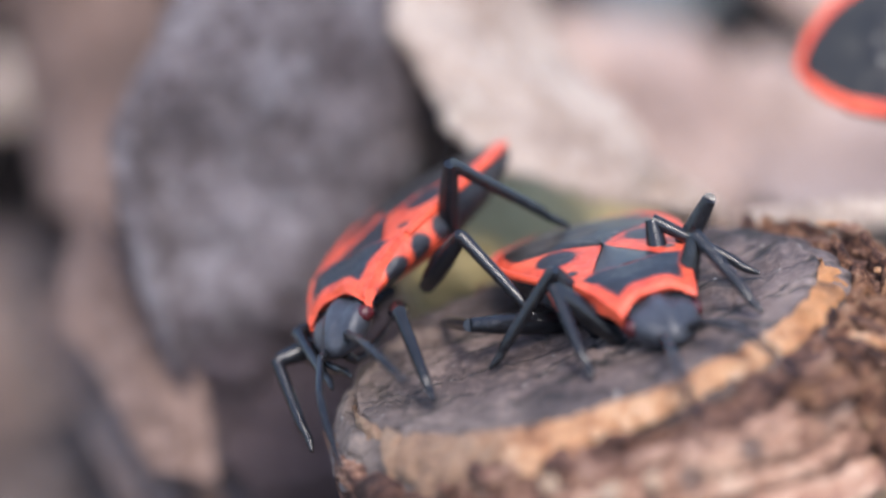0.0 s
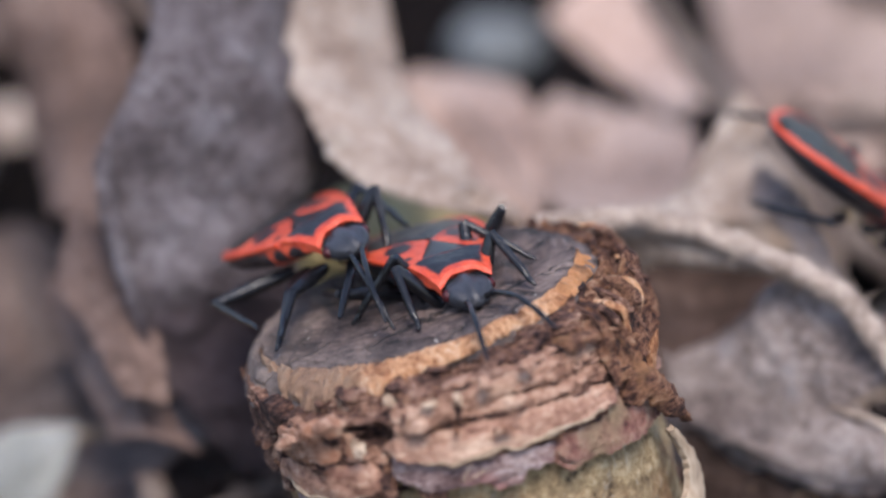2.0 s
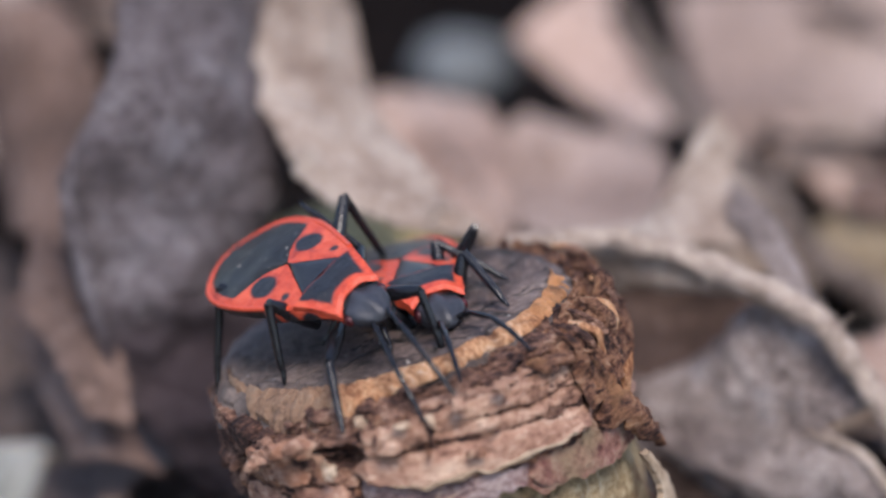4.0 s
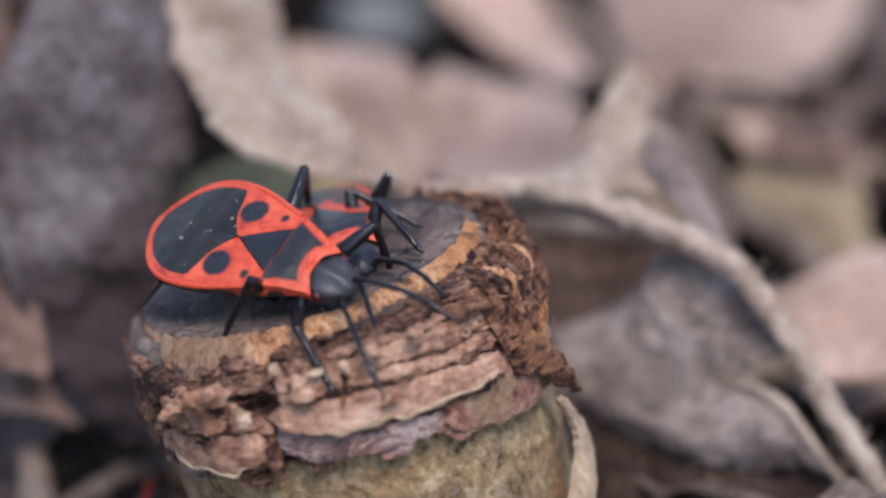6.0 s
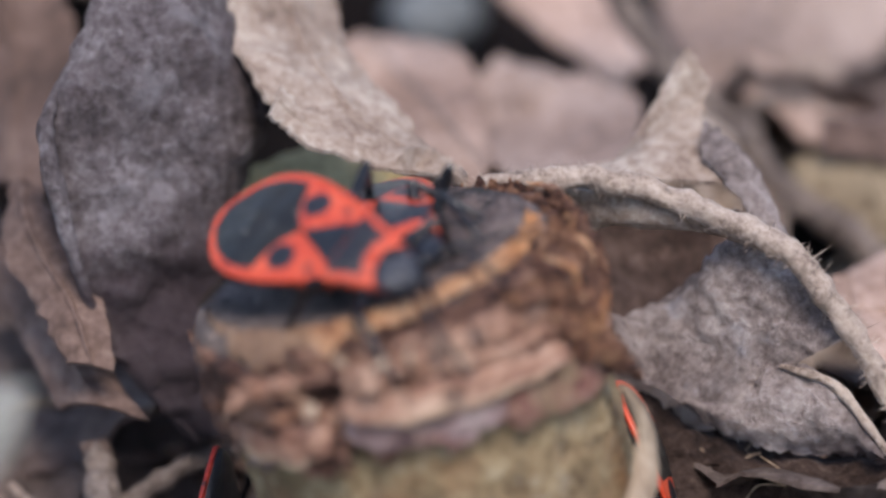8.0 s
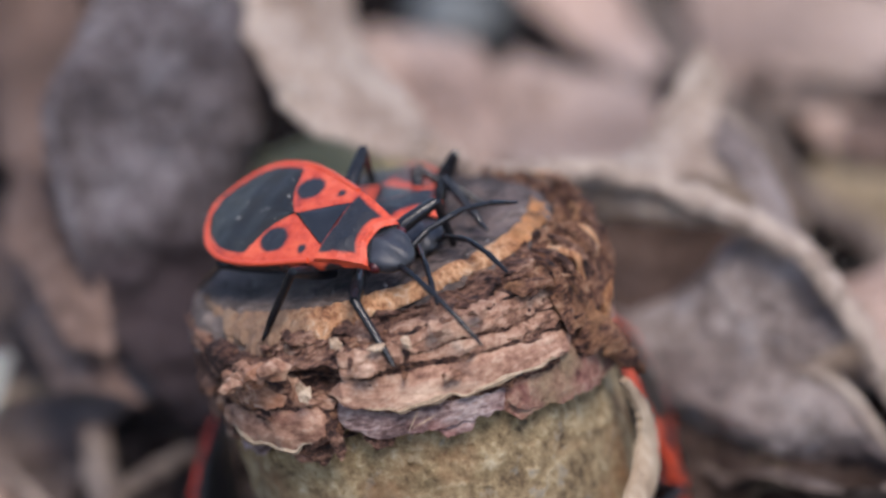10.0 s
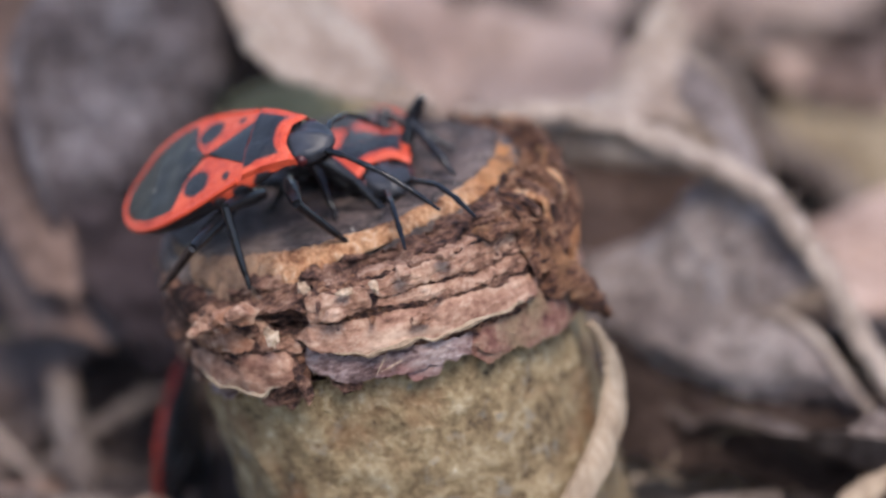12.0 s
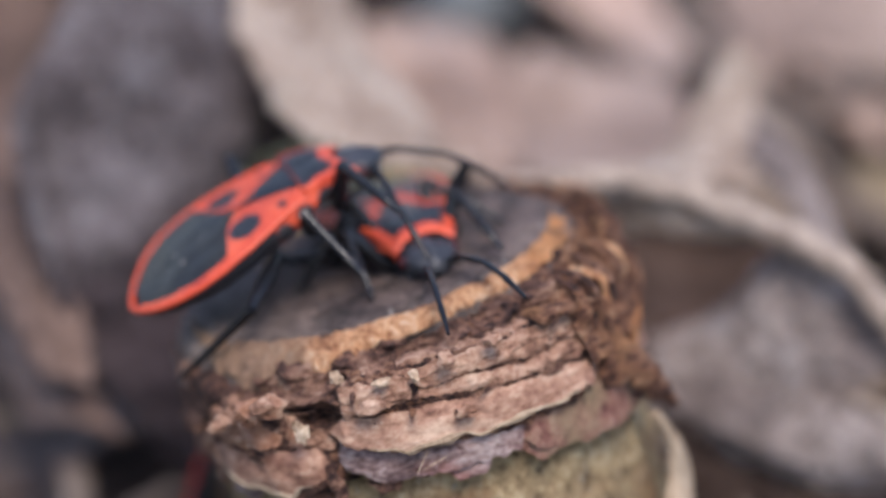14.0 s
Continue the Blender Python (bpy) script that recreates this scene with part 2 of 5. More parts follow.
BARK_GOLD = surface("golden_brown_bark_layer", [(0.26, (0.050, 0.022, 0.016)), (0.41, (0.185, 0.090, 0.060)), (0.56, (0.315, 0.178, 0.122)), (0.78, (0.53, 0.375, 0.275))], 260, 1700, 0.7, 0.45, 0.00025, (1, 1, 1.6), 0, [((0.42, 0.265, 0.140), 0.57, 170), ((0.22, 0.085, 0.068), 0.58, 230), ((0.055, 0.028, 0.024), 0.66, 420)])
BARK_MAUVE = surface("mauve_grey_inner_bark", [(0.25, (0.040, 0.022, 0.022)), (0.42, (0.185, 0.115, 0.110)), (0.56, (0.36, 0.255, 0.240)), (0.78, (0.60, 0.50, 0.47))], 420, 2400, 0.7, 1.0, 0.0004, (1, 1, 2.0), 0, [((0.30, 0.12, 0.10), 0.60, 260), ((0.62, 0.56, 0.52), 0.68, 600)])
BARK_DARK = surface("dark_cracked_bark", [(0.32, (0.013, 0.007, 0.007)), (0.48, (0.088, 0.043, 0.033)), (0.62, (0.269, 0.140, 0.094)), (0.82, (0.600, 0.400, 0.288))], 500, 2800, 0.8, 1.0, 0.0005, (1, 1, 2.0))
BARK_GREEN = surface("olive_lichen_bark", [(0.28, (0.060, 0.040, 0.024)), (0.42, (0.190, 0.132, 0.070)), (0.56, (0.310, 0.228, 0.125)), (0.70, (0.45, 0.358, 0.222)), (0.88, (0.62, 0.56, 0.44))], 620, 2300, 0.8, 1.0, 0.0003, None, 0, [((0.58, 0.54, 0.45), 0.66, 900), ((0.25, 0.125, 0.06), 0.60, 190), ((0.07, 0.05, 0.03), 0.67, 900)])
BARK_WINE = surface("dark_wine_red_inner_bark", [(0.26, (0.040, 0.016, 0.014)), (0.40, (0.17, 0.068, 0.054)), (0.56, (0.33, 0.165, 0.125)), (0.80, (0.56, 0.40, 0.31))], 420, 2400, 0.7, 1.0, 0.0005, None, 0, [((0.34, 0.25, 0.15), 0.58, 300)])
STRIP = surface("dry_beige_fibre", [(0.3, (0.15, 0.098, 0.065)), (0.55, (0.32, 0.240, 0.165)), (0.8, (0.46, 0.375, 0.28))], 300, 3000, 0.8, 0.6, 0.0002, (1, 1, 0.2))
BARK_ORANGE = surface("crumbling_red_brown_bark", [(0.34, (0.012, 0.007, 0.006)), (0.47, (0.100, 0.043, 0.030)), (0.60, (0.315, 0.150, 0.085)), (0.80, (0.58, 0.375, 0.245))], 600, 3200, 0.8, 1.0, 0.0006, (1, 1, 2.0), 0, [((0.50, 0.25, 0.12), 0.62, 420)])
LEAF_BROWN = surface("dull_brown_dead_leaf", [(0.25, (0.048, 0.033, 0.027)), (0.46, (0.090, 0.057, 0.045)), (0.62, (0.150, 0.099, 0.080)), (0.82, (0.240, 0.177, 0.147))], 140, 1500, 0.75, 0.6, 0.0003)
LEAF = surface("dry_pinkish_brown_leaf", [(0.25, (0.106, 0.069, 0.055)), (0.46, (0.229, 0.163, 0.132)), (0.62, (0.317, 0.239, 0.201)), (0.82, (0.422, 0.339, 0.290))], 140, 1500, 0.7, 0.5, 0.0003, None, 0.5)
LEAF_TAN = surface("tan_brown_dry_leaf", [(0.25, (0.14, 0.080, 0.056)), (0.46, (0.32, 0.222, 0.175)), (0.62, (0.43, 0.315, 0.260)), (0.82, (0.55, 0.43, 0.37))], 120, 1500, 0.7, 0.5, 0.0003)
LEAF_PALE = surface("pale_beige_dry_leaf", [(0.25, (0.112, 0.074, 0.056)), (0.44, (0.279, 0.206, 0.160)), (0.60, (0.409, 0.330, 0.270)), (0.80, (0.558, 0.488, 0.419))], 220, 2000, 0.75, 0.9, 0.0004)
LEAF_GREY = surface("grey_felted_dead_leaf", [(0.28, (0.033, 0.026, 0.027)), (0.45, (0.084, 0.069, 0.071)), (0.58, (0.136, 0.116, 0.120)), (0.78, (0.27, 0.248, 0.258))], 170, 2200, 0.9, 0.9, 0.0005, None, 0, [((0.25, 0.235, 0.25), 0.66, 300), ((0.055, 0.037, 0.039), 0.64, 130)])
# Towards the bottom: purple-brown tint plus the leaf's shading, put into the colour.
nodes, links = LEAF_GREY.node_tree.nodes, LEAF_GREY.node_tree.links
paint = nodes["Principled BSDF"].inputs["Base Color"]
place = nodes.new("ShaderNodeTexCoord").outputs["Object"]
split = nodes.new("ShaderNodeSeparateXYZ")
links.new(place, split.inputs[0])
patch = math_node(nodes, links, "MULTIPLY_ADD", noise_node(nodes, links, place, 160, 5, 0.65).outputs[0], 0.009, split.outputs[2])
purple_shade = ramp_node(nodes, [(0.25, (0.8, 0.8, 0.8)), (0.75, (0, 0, 0))])
links.new(math_node(nodes, links, "MULTIPLY_ADD", patch, 125.0, -3.35), purple_shade.inputs[0])
links.new(mix_node(nodes, links, purple_shade.outputs[0], paint.links[0].from_socket, (0.042, 0.028, 0.034)), paint)
LEAF_ASH = surface("ash_grey_crumpled_leaf", [(0.26, (0.090, 0.068, 0.062)), (0.44, (0.225, 0.182, 0.168)), (0.57, (0.345, 0.288, 0.268)), (0.78, (0.53, 0.47, 0.445))], 220, 2200, 0.9, 1.0, 0.0005, None, 0, [((0.080, 0.062, 0.062), 0.60, 170), ((0.42, 0.40, 0.42), 0.68, 500)])
LEAF_DARK = surface("dark_brown_rotting_leaf", [(0.28, (0.028, 0.018, 0.015)), (0.50, (0.10, 0.067, 0.054)), (0.70, (0.19, 0.138, 0.114)), (0.85, (0.29, 0.22, 0.185))], 200, 1800, 0.8, 0.7, 0.0003, None, 0.6)
LEAF_ROTTEN = surface("blackish_brown_rotten_leaf", [(0.28, (0.010, 0.007, 0.006)), (0.50, (0.040, 0.026, 0.021)), (0.70, (0.085, 0.058, 0.047)), (0.85, (0.16, 0.12, 0.10))], 260, 2000, 0.9, 1.0, 0.0005, spec=0.12)
TWIG = surface("grey_brown_twig", [(0.3, (0.045, 0.034, 0.030)), (0.55, (0.16, 0.125, 0.105)), (0.8, (0.30, 0.25, 0.215))], 350, 2400, 0.85, 0.9, 0.0003)
PETIOLE = surface("furry_dry_leaf_stalk", [(0.28, (0.16, 0.118, 0.092)), (0.50, (0.42, 0.335, 0.275)), (0.8, (0.62, 0.53, 0.45))], 300, 2800, 0.9, 1.0, 0.0003)
MOSS = surface("olive_green_stem", [(0.3, (0.18, 0.135, 0.060)), (0.55, (0.37, 0.292, 0.140)), (0.8, (0.52, 0.44, 0.24))], 300, 2000, 0.9, 0.8, 0.0003)
LEAF_OLIVE = surface("olive_beige_dead_leaf", [(0.28, (0.075, 0.055, 0.036)), (0.46, (0.19, 0.145, 0.092)), (0.62, (0.29, 0.232, 0.155)), (0.82, (0.42, 0.36, 0.26))], 140, 1500, 0.8, 0.6, 0.0003)
WHITE_LEAF = surface("whitish_hairy_leaf", [(0.3, (0.24, 0.24, 0.20)), (0.55, (0.38, 0.375, 0.33)), (0.8, (0.60, 0.59, 0.56))], 300, 3500, 0.85, 0.8, 0.0004, (0.4, 1, 1))
# Humus brown taken near black: the colour carries the shade of deep litter gaps.
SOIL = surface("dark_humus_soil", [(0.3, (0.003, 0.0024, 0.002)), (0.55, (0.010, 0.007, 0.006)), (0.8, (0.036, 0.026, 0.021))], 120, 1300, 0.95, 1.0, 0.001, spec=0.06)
STONE = surface("pale_blue_grey_stone", [(0.3, (0.07, 0.078, 0.08)), (0.6, (0.14, 0.155, 0.16)), (0.8, (0.22, 0.24, 0.24))], 150, 1500, 0.7, 0.4, 0.0003)


# ---------------------------------------------------------------- mesh tools (millimetres in, metres out)
def finish(name, bm, mat, smooth=True, scale=MM):
    me = bpy.data.meshes.new(name)
    bmesh.ops.scale(bm, vec=(scale, scale, scale), verts=bm.verts)
    bm.to_mesh(me)
    bm.free()
    me.materials.append(mat)
    if smooth:
        me.shade_smooth()
        me.set_sharp_from_angle(angle=radians(52))
    return me


def part(name, bm, mat, parent=None, label="", smooth=True):
    ob = new(name, finish(name, bm, mat, smooth))
    if parent:
        ob.parent = parent
    if label:
        tagged(ob, label)
    return ob


def thing(name, label, category, m=None, group="", kind=""):
    ob = new(name)
    ob.empty_display_size = 0.002
    if m is not None:
        ob.matrix_basis = m
    return tagged(ob, label, category, group, kind)


def grid(rows, close=False):
    """Faces between rows of points; each row is a list of (x, y, z)."""
    bm = bmesh.new()
    vs = [[bm.verts.new(p) for p in r] for r in rows]
    for a, b in zip(vs, vs[1:]):
        n = len(a)
        for i in range(n if close else n - 1):
            j = (i + 1) % n
            bm.faces.new((a[i], a[j], b[j], b[i]))
    return bm


def weld_caps(bm):
    bmesh.ops.holes_fill(bm, edges=[e for e in bm.edges if e.is_boundary], sides=0)
    bmesh.ops.recalc_face_normals(bm, faces=bm.faces)
    return bm


def catmull(pts, n):
    pts = [Vector(p) for p in pts]
    ext = [2 * pts[0] - pts[1], *pts, 2 * pts[-1] - pts[-2]]
    out = []
    for i in range(n):
        u = i / (n - 1) * (len(pts) - 1)
        k = min(int(u), len(pts) - 2)
        f = u - k
        a, b, c, d = ext[k:k + 4]
        out.append(0.5 * (2 * b + (c - a) * f + (2 * a - 5 * b + 4 * c - d) * f * f + (3 * b - a - 3 * c + d) * f ** 3))
    return out


def tube(pts, radii, sides=10, n=40, rough=0.0, seed=0):
    """A tapered round bar along a smooth path."""
    path = catmull(pts, n)
    rows = []
    side = None
    for i, p in enumerate(path):
        d = (path[min(i + 1, n - 1)] - path[max(i - 1, 0)]).normalized()
        if side is None:
            side = d.cross(Vector((0.3, 0.2, 1))).normalized()
        side = (side - d * side.dot(d)).normalized()
        up = d.cross(side)
        u = i / (n - 1) * (len(radii) - 1)
        k = min(int(u), len(radii) - 2)
        r = radii[k] + (radii[k + 1] - radii[k]) * (u - k)
        ring = []
        for j in range(sides):
            a = 2 * math.pi * j / sides
            q = p + r * (math.cos(a) * side + math.sin(a) * up)
            if rough:
                q += (q - p) * rough * noise.noise(q * 1.3 + Vector((seed, 0, 0)))
            ring.append(q)
        rows.append(ring)
    return weld_caps(grid(rows, True))


def lump(centre, size, seed=0, amount=0.25, freq=0.6, cuts=3):
    bm = bmesh.new()
    bmesh.ops.create_icosphere(bm, subdivisions=cuts, radius=1)
    for v in bm.verts:
        k = 1 + amount * noise.fractal(v.co * freq * 2 + Vector((seed, seed * 0.7, 0)), 1.0, 2.0, 4)
        v.co = Vector((v.co.x * size[0] * k + centre[0], v.co.y * size[1] * k + centre[1], v.co.z * size[2] * k + centre[2]))
    return bm


RIB = []


def blade(edge_a, edge_b, bulge=1.0, rough=0.35, thick=0.14, nu=46, nv=22, seed=0, ragged=0.3, veins=0.12):
    """A dry leaf blade between two edges: bowed, cockled, with side veins and a thickness."""
    a, b = catmull(edge_a, nu), catmull(edge_b, nu)
    top, bot = [], []
    RIB.clear()
    for i in range(nu):
        ra, rb = [], []
        w = (b[i] - a[i])
        t = (a[min(i + 1, nu - 1)] - a[max(i - 1, 0)] + b[min(i + 1, nu - 1)] - b[max(i - 1, 0)])
        nrm = w.cross(t)
        nrm = nrm.normalized() if nrm.length > 1e-9 else Vector((0, -1, 0))
        if nrm.y > 0:
            nrm = -nrm
        for j in range(nv):
            s = j / (nv - 1)
            e = ragged * noise.noise(Vector((i * 0.45, seed, 3.1 if s < 0.5 else 9.7))) * (2 * s - 1) ** 2 / max(w.length, 0.5)
            p = a[i] + w * (s + (e if s > 0.5 else -e))
            h = bulge * math.sin(math.pi * s) + rough * noise.fractal(p * 0.33 + Vector((seed, 0, 0)), 0.8, 2.0, 5)
            vein = abs(((i / nu * 9 + abs(s - 0.5) * 2.4) % 1.0) - 0.5) * 2
            h += veins * (max(0, 1 - vein * 5) + max(0, 1 - abs(s - 0.5) * 24))
            q = p + nrm * h
            if j == nv // 2 and i % 4 == 1:
                RIB.append(q)
            ra.append(q)
            rb.append(q - nrm * thick)
        top.append(ra)
        bot.append(rb)
    rows = [x + y[::-1] for x, y in zip(top, bot)]
    return weld_caps(grid(rows, True))


# ---------------------------------------------------------------- ground
def ground_height(x, y):
    near = math.exp(-((x / 90) ** 2 + (y / 120) ** 2))
    rise = 3.0 * near * (0.5 + 0.5 * math.tanh((y - 12) / 10)) + 2.0 * near * (0.5 - 0.5 * math.tanh((x + 10) / 8))
    return 8 + rise + near * 2.2 * noise.fractal(Vector((x * 0.05, y * 0.05, 0.3)), 1.0, 2.0, 4) + 0.5 * near * noise.noise(Vector((x * 0.5, y * 0.5, 5)))


def build_ground():
    steps = [0.0]
    d = 1.2
    while steps[-1] < 60000:
        steps.append(steps[-1] + d)
        if steps[-1] > 70:
            d *= 1.35
    axis = [-s for s in steps[:0:-1]] + steps
    bm = grid([[(x, y, ground_height(x, y)) for x in axis] for y in axis])
    bmesh.ops.recalc_face_normals(bm, faces=bm.faces)
    tagged(part("ground", bm, SOIL), "dark humus soil under leaf litter, blackened for deep gap shade", "ground", kind="structure")


# ---------------------------------------------------------------- the cut stem
AXIS = Vector((-0.278, 0.073, 0.959)).normalized()
E1 = (Vector((1, 0, 0)) - AXIS * AXIS.x).normalized()
E2 = AXIS.cross(E1)
STUMP = Matrix.Translation((0, 0, 0.030)) @ Matrix((E1, E2, AXIS)).transposed().to_4x4()


def ang_noise(a, z, f=1.0, seed=0.0, fz=0.5):
    return noise.fractal(Vector((math.cos(a) * f * 2, math.sin(a) * f * 2, z * fz + seed)), 0.9, 2.0, 5)


def wood_radius(a):
    return 6.75 - 0.40 * max(0, -math.sin(a)) + 0.55 * max(0, -math.cos(a)) ** 2 + 0.22 * ang_noise(a, 0, 0.6, 4) + 0.12 * ang_noise(a, 0, 3, 2)


def bark_radius(a):
    """The outer bark, a little thicker towards the viewer."""
    return 7.85 + 0.2 * math.cos(a) + 1.0 * max(0, -math.sin(a)) + 0.35 * ang_noise(a, 0, 0.8, 11)


def collar_depth(a):
    """How far the torn collar reaches down the stem, in millimetres."""
    return 4.6 + 0.7 * math.cos(a + 0.7) + 0.4 * ang_noise(a, 0, 1.2, 33) + 0.35 * ang_noise(a, 0, 5, 35)


def spline(knots, a):
    """Values between knots (angle, value, ...), eased from one to the next."""
    if a <= knots[0][0]:
        return knots[0][1:]
    for p, q in zip(knots, knots[1:]):
        if a <= q[0]:
            f = (a - p[0]) / (q[0] - p[0])
            f = f * f * (3 - 2 * f) * 0.5 + f * 0.5
            return tuple(u + (v - u) * f for u, v in zip(p[1:], q[1:]))
    return knots[-1][1:]


def bark_layer(knots, off, seed, tip=0.22, bulge=0.07, ragged=0.20, thick=0.7, grit=1.0):
    """A torn layer of bark wrapped round the stem: knots of angle, upper and lower edge. Returns the mesh and its lower edge."""
    a0, a1 = knots[0][0], knots[-1][0]
    n_u, n_v = max(20, int((a1 - a0) * 110)), 15
    rows, lip = [], []
    for i in range(n_u):
        u = i / (n_u - 1)
        a = a0 + (a1 - a0) * u
        zt, zl = spline(knots, a)
        end = min(1, 5 * math.sin(math.pi * u) + 0.25)
        mid = (zt + zl) / 2
        zt = mid + (zt - mid) * end + ragged * (noise.noise(Vector((a * 9, seed, 1))) + 0.6 * noise.noise(Vector((a * 34, seed, 2))))
        zl = mid + (zl - mid) * end + ragged * (1.1 * noise.noise(Vector((a * 7, seed, 3))) + 0.8 * noise.noise(Vector((a * 28, seed, 4))))
        top, bot = [], []
        for k in range(n_v):
            v = k / (n_v - 1)
            z = zt + (zl - zt) * v
            r = bark_radius(a) + off + bulge * math.sin(math.pi * v) * end + tip * (v - 0.5) - 0.35 * (1 - end)
            r += 0.15 * noise.fractal(Vector((a * 6, z * 0.9, seed)), 1.0, 2.0, 4) * (0.5 + 0.5 * grit) + grit * (0.05 * noise.noise(Vector((a * 14, z * 5, seed))) + 0.05 * noise.noise(Vector((a * 60, z * 12, seed))))
            r -= 0.10 * grit * max(0, 1 - 6 * abs(noise.noise(Vector((a * 4 + z * 0.5, z * 2.2, seed + 5)))))
            top.append((r * math.cos(a), r * math.sin(a), z))
            bot.append(((r - thick) * math.cos(a), (r - thick) * math.sin(a), z + 0.1 * v))
        rows.append(top + bot[::-1])
        lip.append(Vector(top[-1]))
    return weld_caps(grid(rows, True)), lip


def settle(p, off=0.2):
    """Slides a point (millimetres, world) back along the line of sight onto the bark."""
    p = Vector(p)
    inv = STUMP.inverted()
    for _ in range(60):
        q = (inv @ (p * MM)) / MM
        a = math.atan2(q.y, q.x)
        top = wood_radius(a) if q.z > -0.6 else bark_radius(a) + off
        if math.hypot(q.x, q.y) <= top:
            break
        p += Vector((0, 0.0906, -0.0423))
    return p


def build_stump():
    st = thing("stump", "sawn-off stem with dark cut top, torn reddish bark and olive lichen", "tree stump", STUMP)
    n = 220
    angs = [2 * math.pi * i / n for i in range(n)]
    # cut face
    rows = []
    for k in range(46):
        f = k / 45
        row = []
        for a in angs:
            r = f * (wood_radius(a) - 0.25)
            p = Vector((r * math.cos(a), r * math.sin(a), 0))
            z = 0.16 * noise.fractal(p * 0.35, 0.9, 2.0, 5) + 0.10 * noise.noise(Vector((p.x * 4, p.y * 0.6, 7))) - 0.10 * max(0, 1 - abs(math.hypot(p.x - 0.7, p.y) - 3.2) * 3) * (0.5 + noise.noise(p))
            row.append((p.x, p.y, z - (0.25 if f > 0.97 else 0)))
        rows.append(row)
    for k in range(1, 7):
        rows.append([((wood_radius(a) - 0.25 + 0.16 * k + 0.2 * ang_noise(a, k * 0.3, 4, 19)) * math.cos(a), (wood_radius(a) - 0.25 + 0.16 * k + 0.2 * ang_noise(a, k * 0.3, 4, 19)) * math.sin(a), -0.25 - 0.04 * k * k) for a in angs])
    part("cut_face", grid(rows, True), CUT, st, "dark weathered cut wood with fine cracks")
    # rim of sapwood sloping outwards: orange in front, broad at the broken corner, weathered grey beyond it
    fine = [2 * math.pi * i / 520 for i in range(520)]

    def rim_point(a, f):
        corner = max(0, math.cos(a + 2.12)) ** 8
        here = max(0.0, min(1.0, 0.5 + 2.2 * (math.cos(a + 1.5) + 0.12) + 0.4 * ang_noise(a, 0, 3.0, 17)))
        thin = 0.12 + 0.88 * max(0.0, min(1.0, (a % (2 * math.pi) - 3.55) * 2.2))
        fibre = (0.7 * corner) * noise.noise(Vector((a * 26, f * 2.4, 5))) + 0.16 * noise.noise(Vector((a * 51, f * 0.7, 2))) + 0.12 * noise.noise(Vector((a * 17, f * 1.4, 8)))
        jag = 0.35 * ang_noise(a, f * 1.5, 3.0, 1, 1.0) + fibre
        nick = 0.45 * max(0, noise.noise(Vector((a * 11, 3, f * 0.8))) - 0.12)
        r = wood_radius(a) - 0.70 + 0.30 * here + (0.66 * thin + 0.75 * corner) * math.sin(f * math.pi / 2) * (0.35 + 0.65 * here) + 0.30 * jag * (0.4 + f) - nick * f
        z = -0.42 + 0.46 * here - (0.55 + 0.75 * corner) * f ** 1.5 + 0.20 * jag * (1 - 0.6 * f) - nick * 0.8
        return (r * math.cos(a), r * math.sin(a), z)
    part("sapwood_rim", grid([[rim_point(-3.75 + 4.5 * i / 419, k / 23) for i in range(420)] for k in range(24)]), SAPWOOD, st, "chipped pale orange sapwood rim, grey at one corner")
    # torn bark collar
    rows = []
    for k in range(90):
        f = k / 89
        row = []
        for i, a in enumerate(fine):
            z = -0.45 - (collar_depth(a) - 0.2) * f
            led = z + 0.55 * math.cos(a + 1.2) + 0.5 * ang_noise(a, 0, 0.9, 21)
            terr = (led * 0.95 + 0.25 * ang_noise(a, z, 2.0, 5)) % 1.0
            r = bark_radius(a) - 0.85 + 0.7 * terr + 0.5 * ang_noise(a, z, 1.6, 7, 1.2) + 0.30 * ang_noise(a, z, 5, 9, 3.0) + 0.12 * noise.noise(Vector((i * 0.4, z * 5, 4)))
            r -= 1.3 * max(0, 1 - f * 5) + 0.9 * max(0, f * 6 - 5)
            row.append((r * math.cos(a), r * math.sin(a), z + 0.25 * ang_noise(a, z, 3, 3) * (1 - f)))
        rows.append(row)
    part("bark_collar", grid(rows, True), BARK_DARK, st, "torn dark brown bark collar")
    # broken bark behind the wood: two ragged ridges with a dark furrow between them
    rows = []
    for k in range(40):
        f = k / 39
        row = []
        for i in range(620):
            a = -0.72 + 3.5 * i / 619
            amp = math.sin(math.pi * i / 619) ** 0.4
            crack = max(0, 1 - abs(((a * 4.3 + 0.7 * noise.noise(Vector((a * 3, f * 2, 1)))) % 1.0) - 0.5) * 8)
            jag = ang_noise(a, f * 2, 4.5, 13, 1.5) - 0.8 * crack
            ridge = 0.85 * math.exp(-((f - 0.20) / 0.11) ** 2) + 0.9 * math.exp(-((f - 0.66) / 0.13) ** 2) - 1.0 * math.exp(-((f - 0.43) / 0.08) ** 2)
            r = wood_radius(a) + 0.1 + (bark_radius(a) + 0.55 - wood_radius(a)) * f + 0.22 * jag + 0.12 * noise.noise(Vector((a * 26, f * 7, 3)))
            z = -0.95 - 0.35 * math.sin(min(2.6, max(0, a))) + 0.18 * noise.noise(Vector((a * 34, f * 9, 8))) + amp * (ridge * (0.75 + 0.5 * noise.noise(Vector((a * 5, 2, f)))) + 0.55 * jag) - 2.6 * f ** 5
            row.append((r * math.cos(a), r * math.sin(a), z))
        rows.append(row)
    part("bark_crust", grid(rows), BARK_ORANGE, st, "crumbly dark red-brown bark crust")
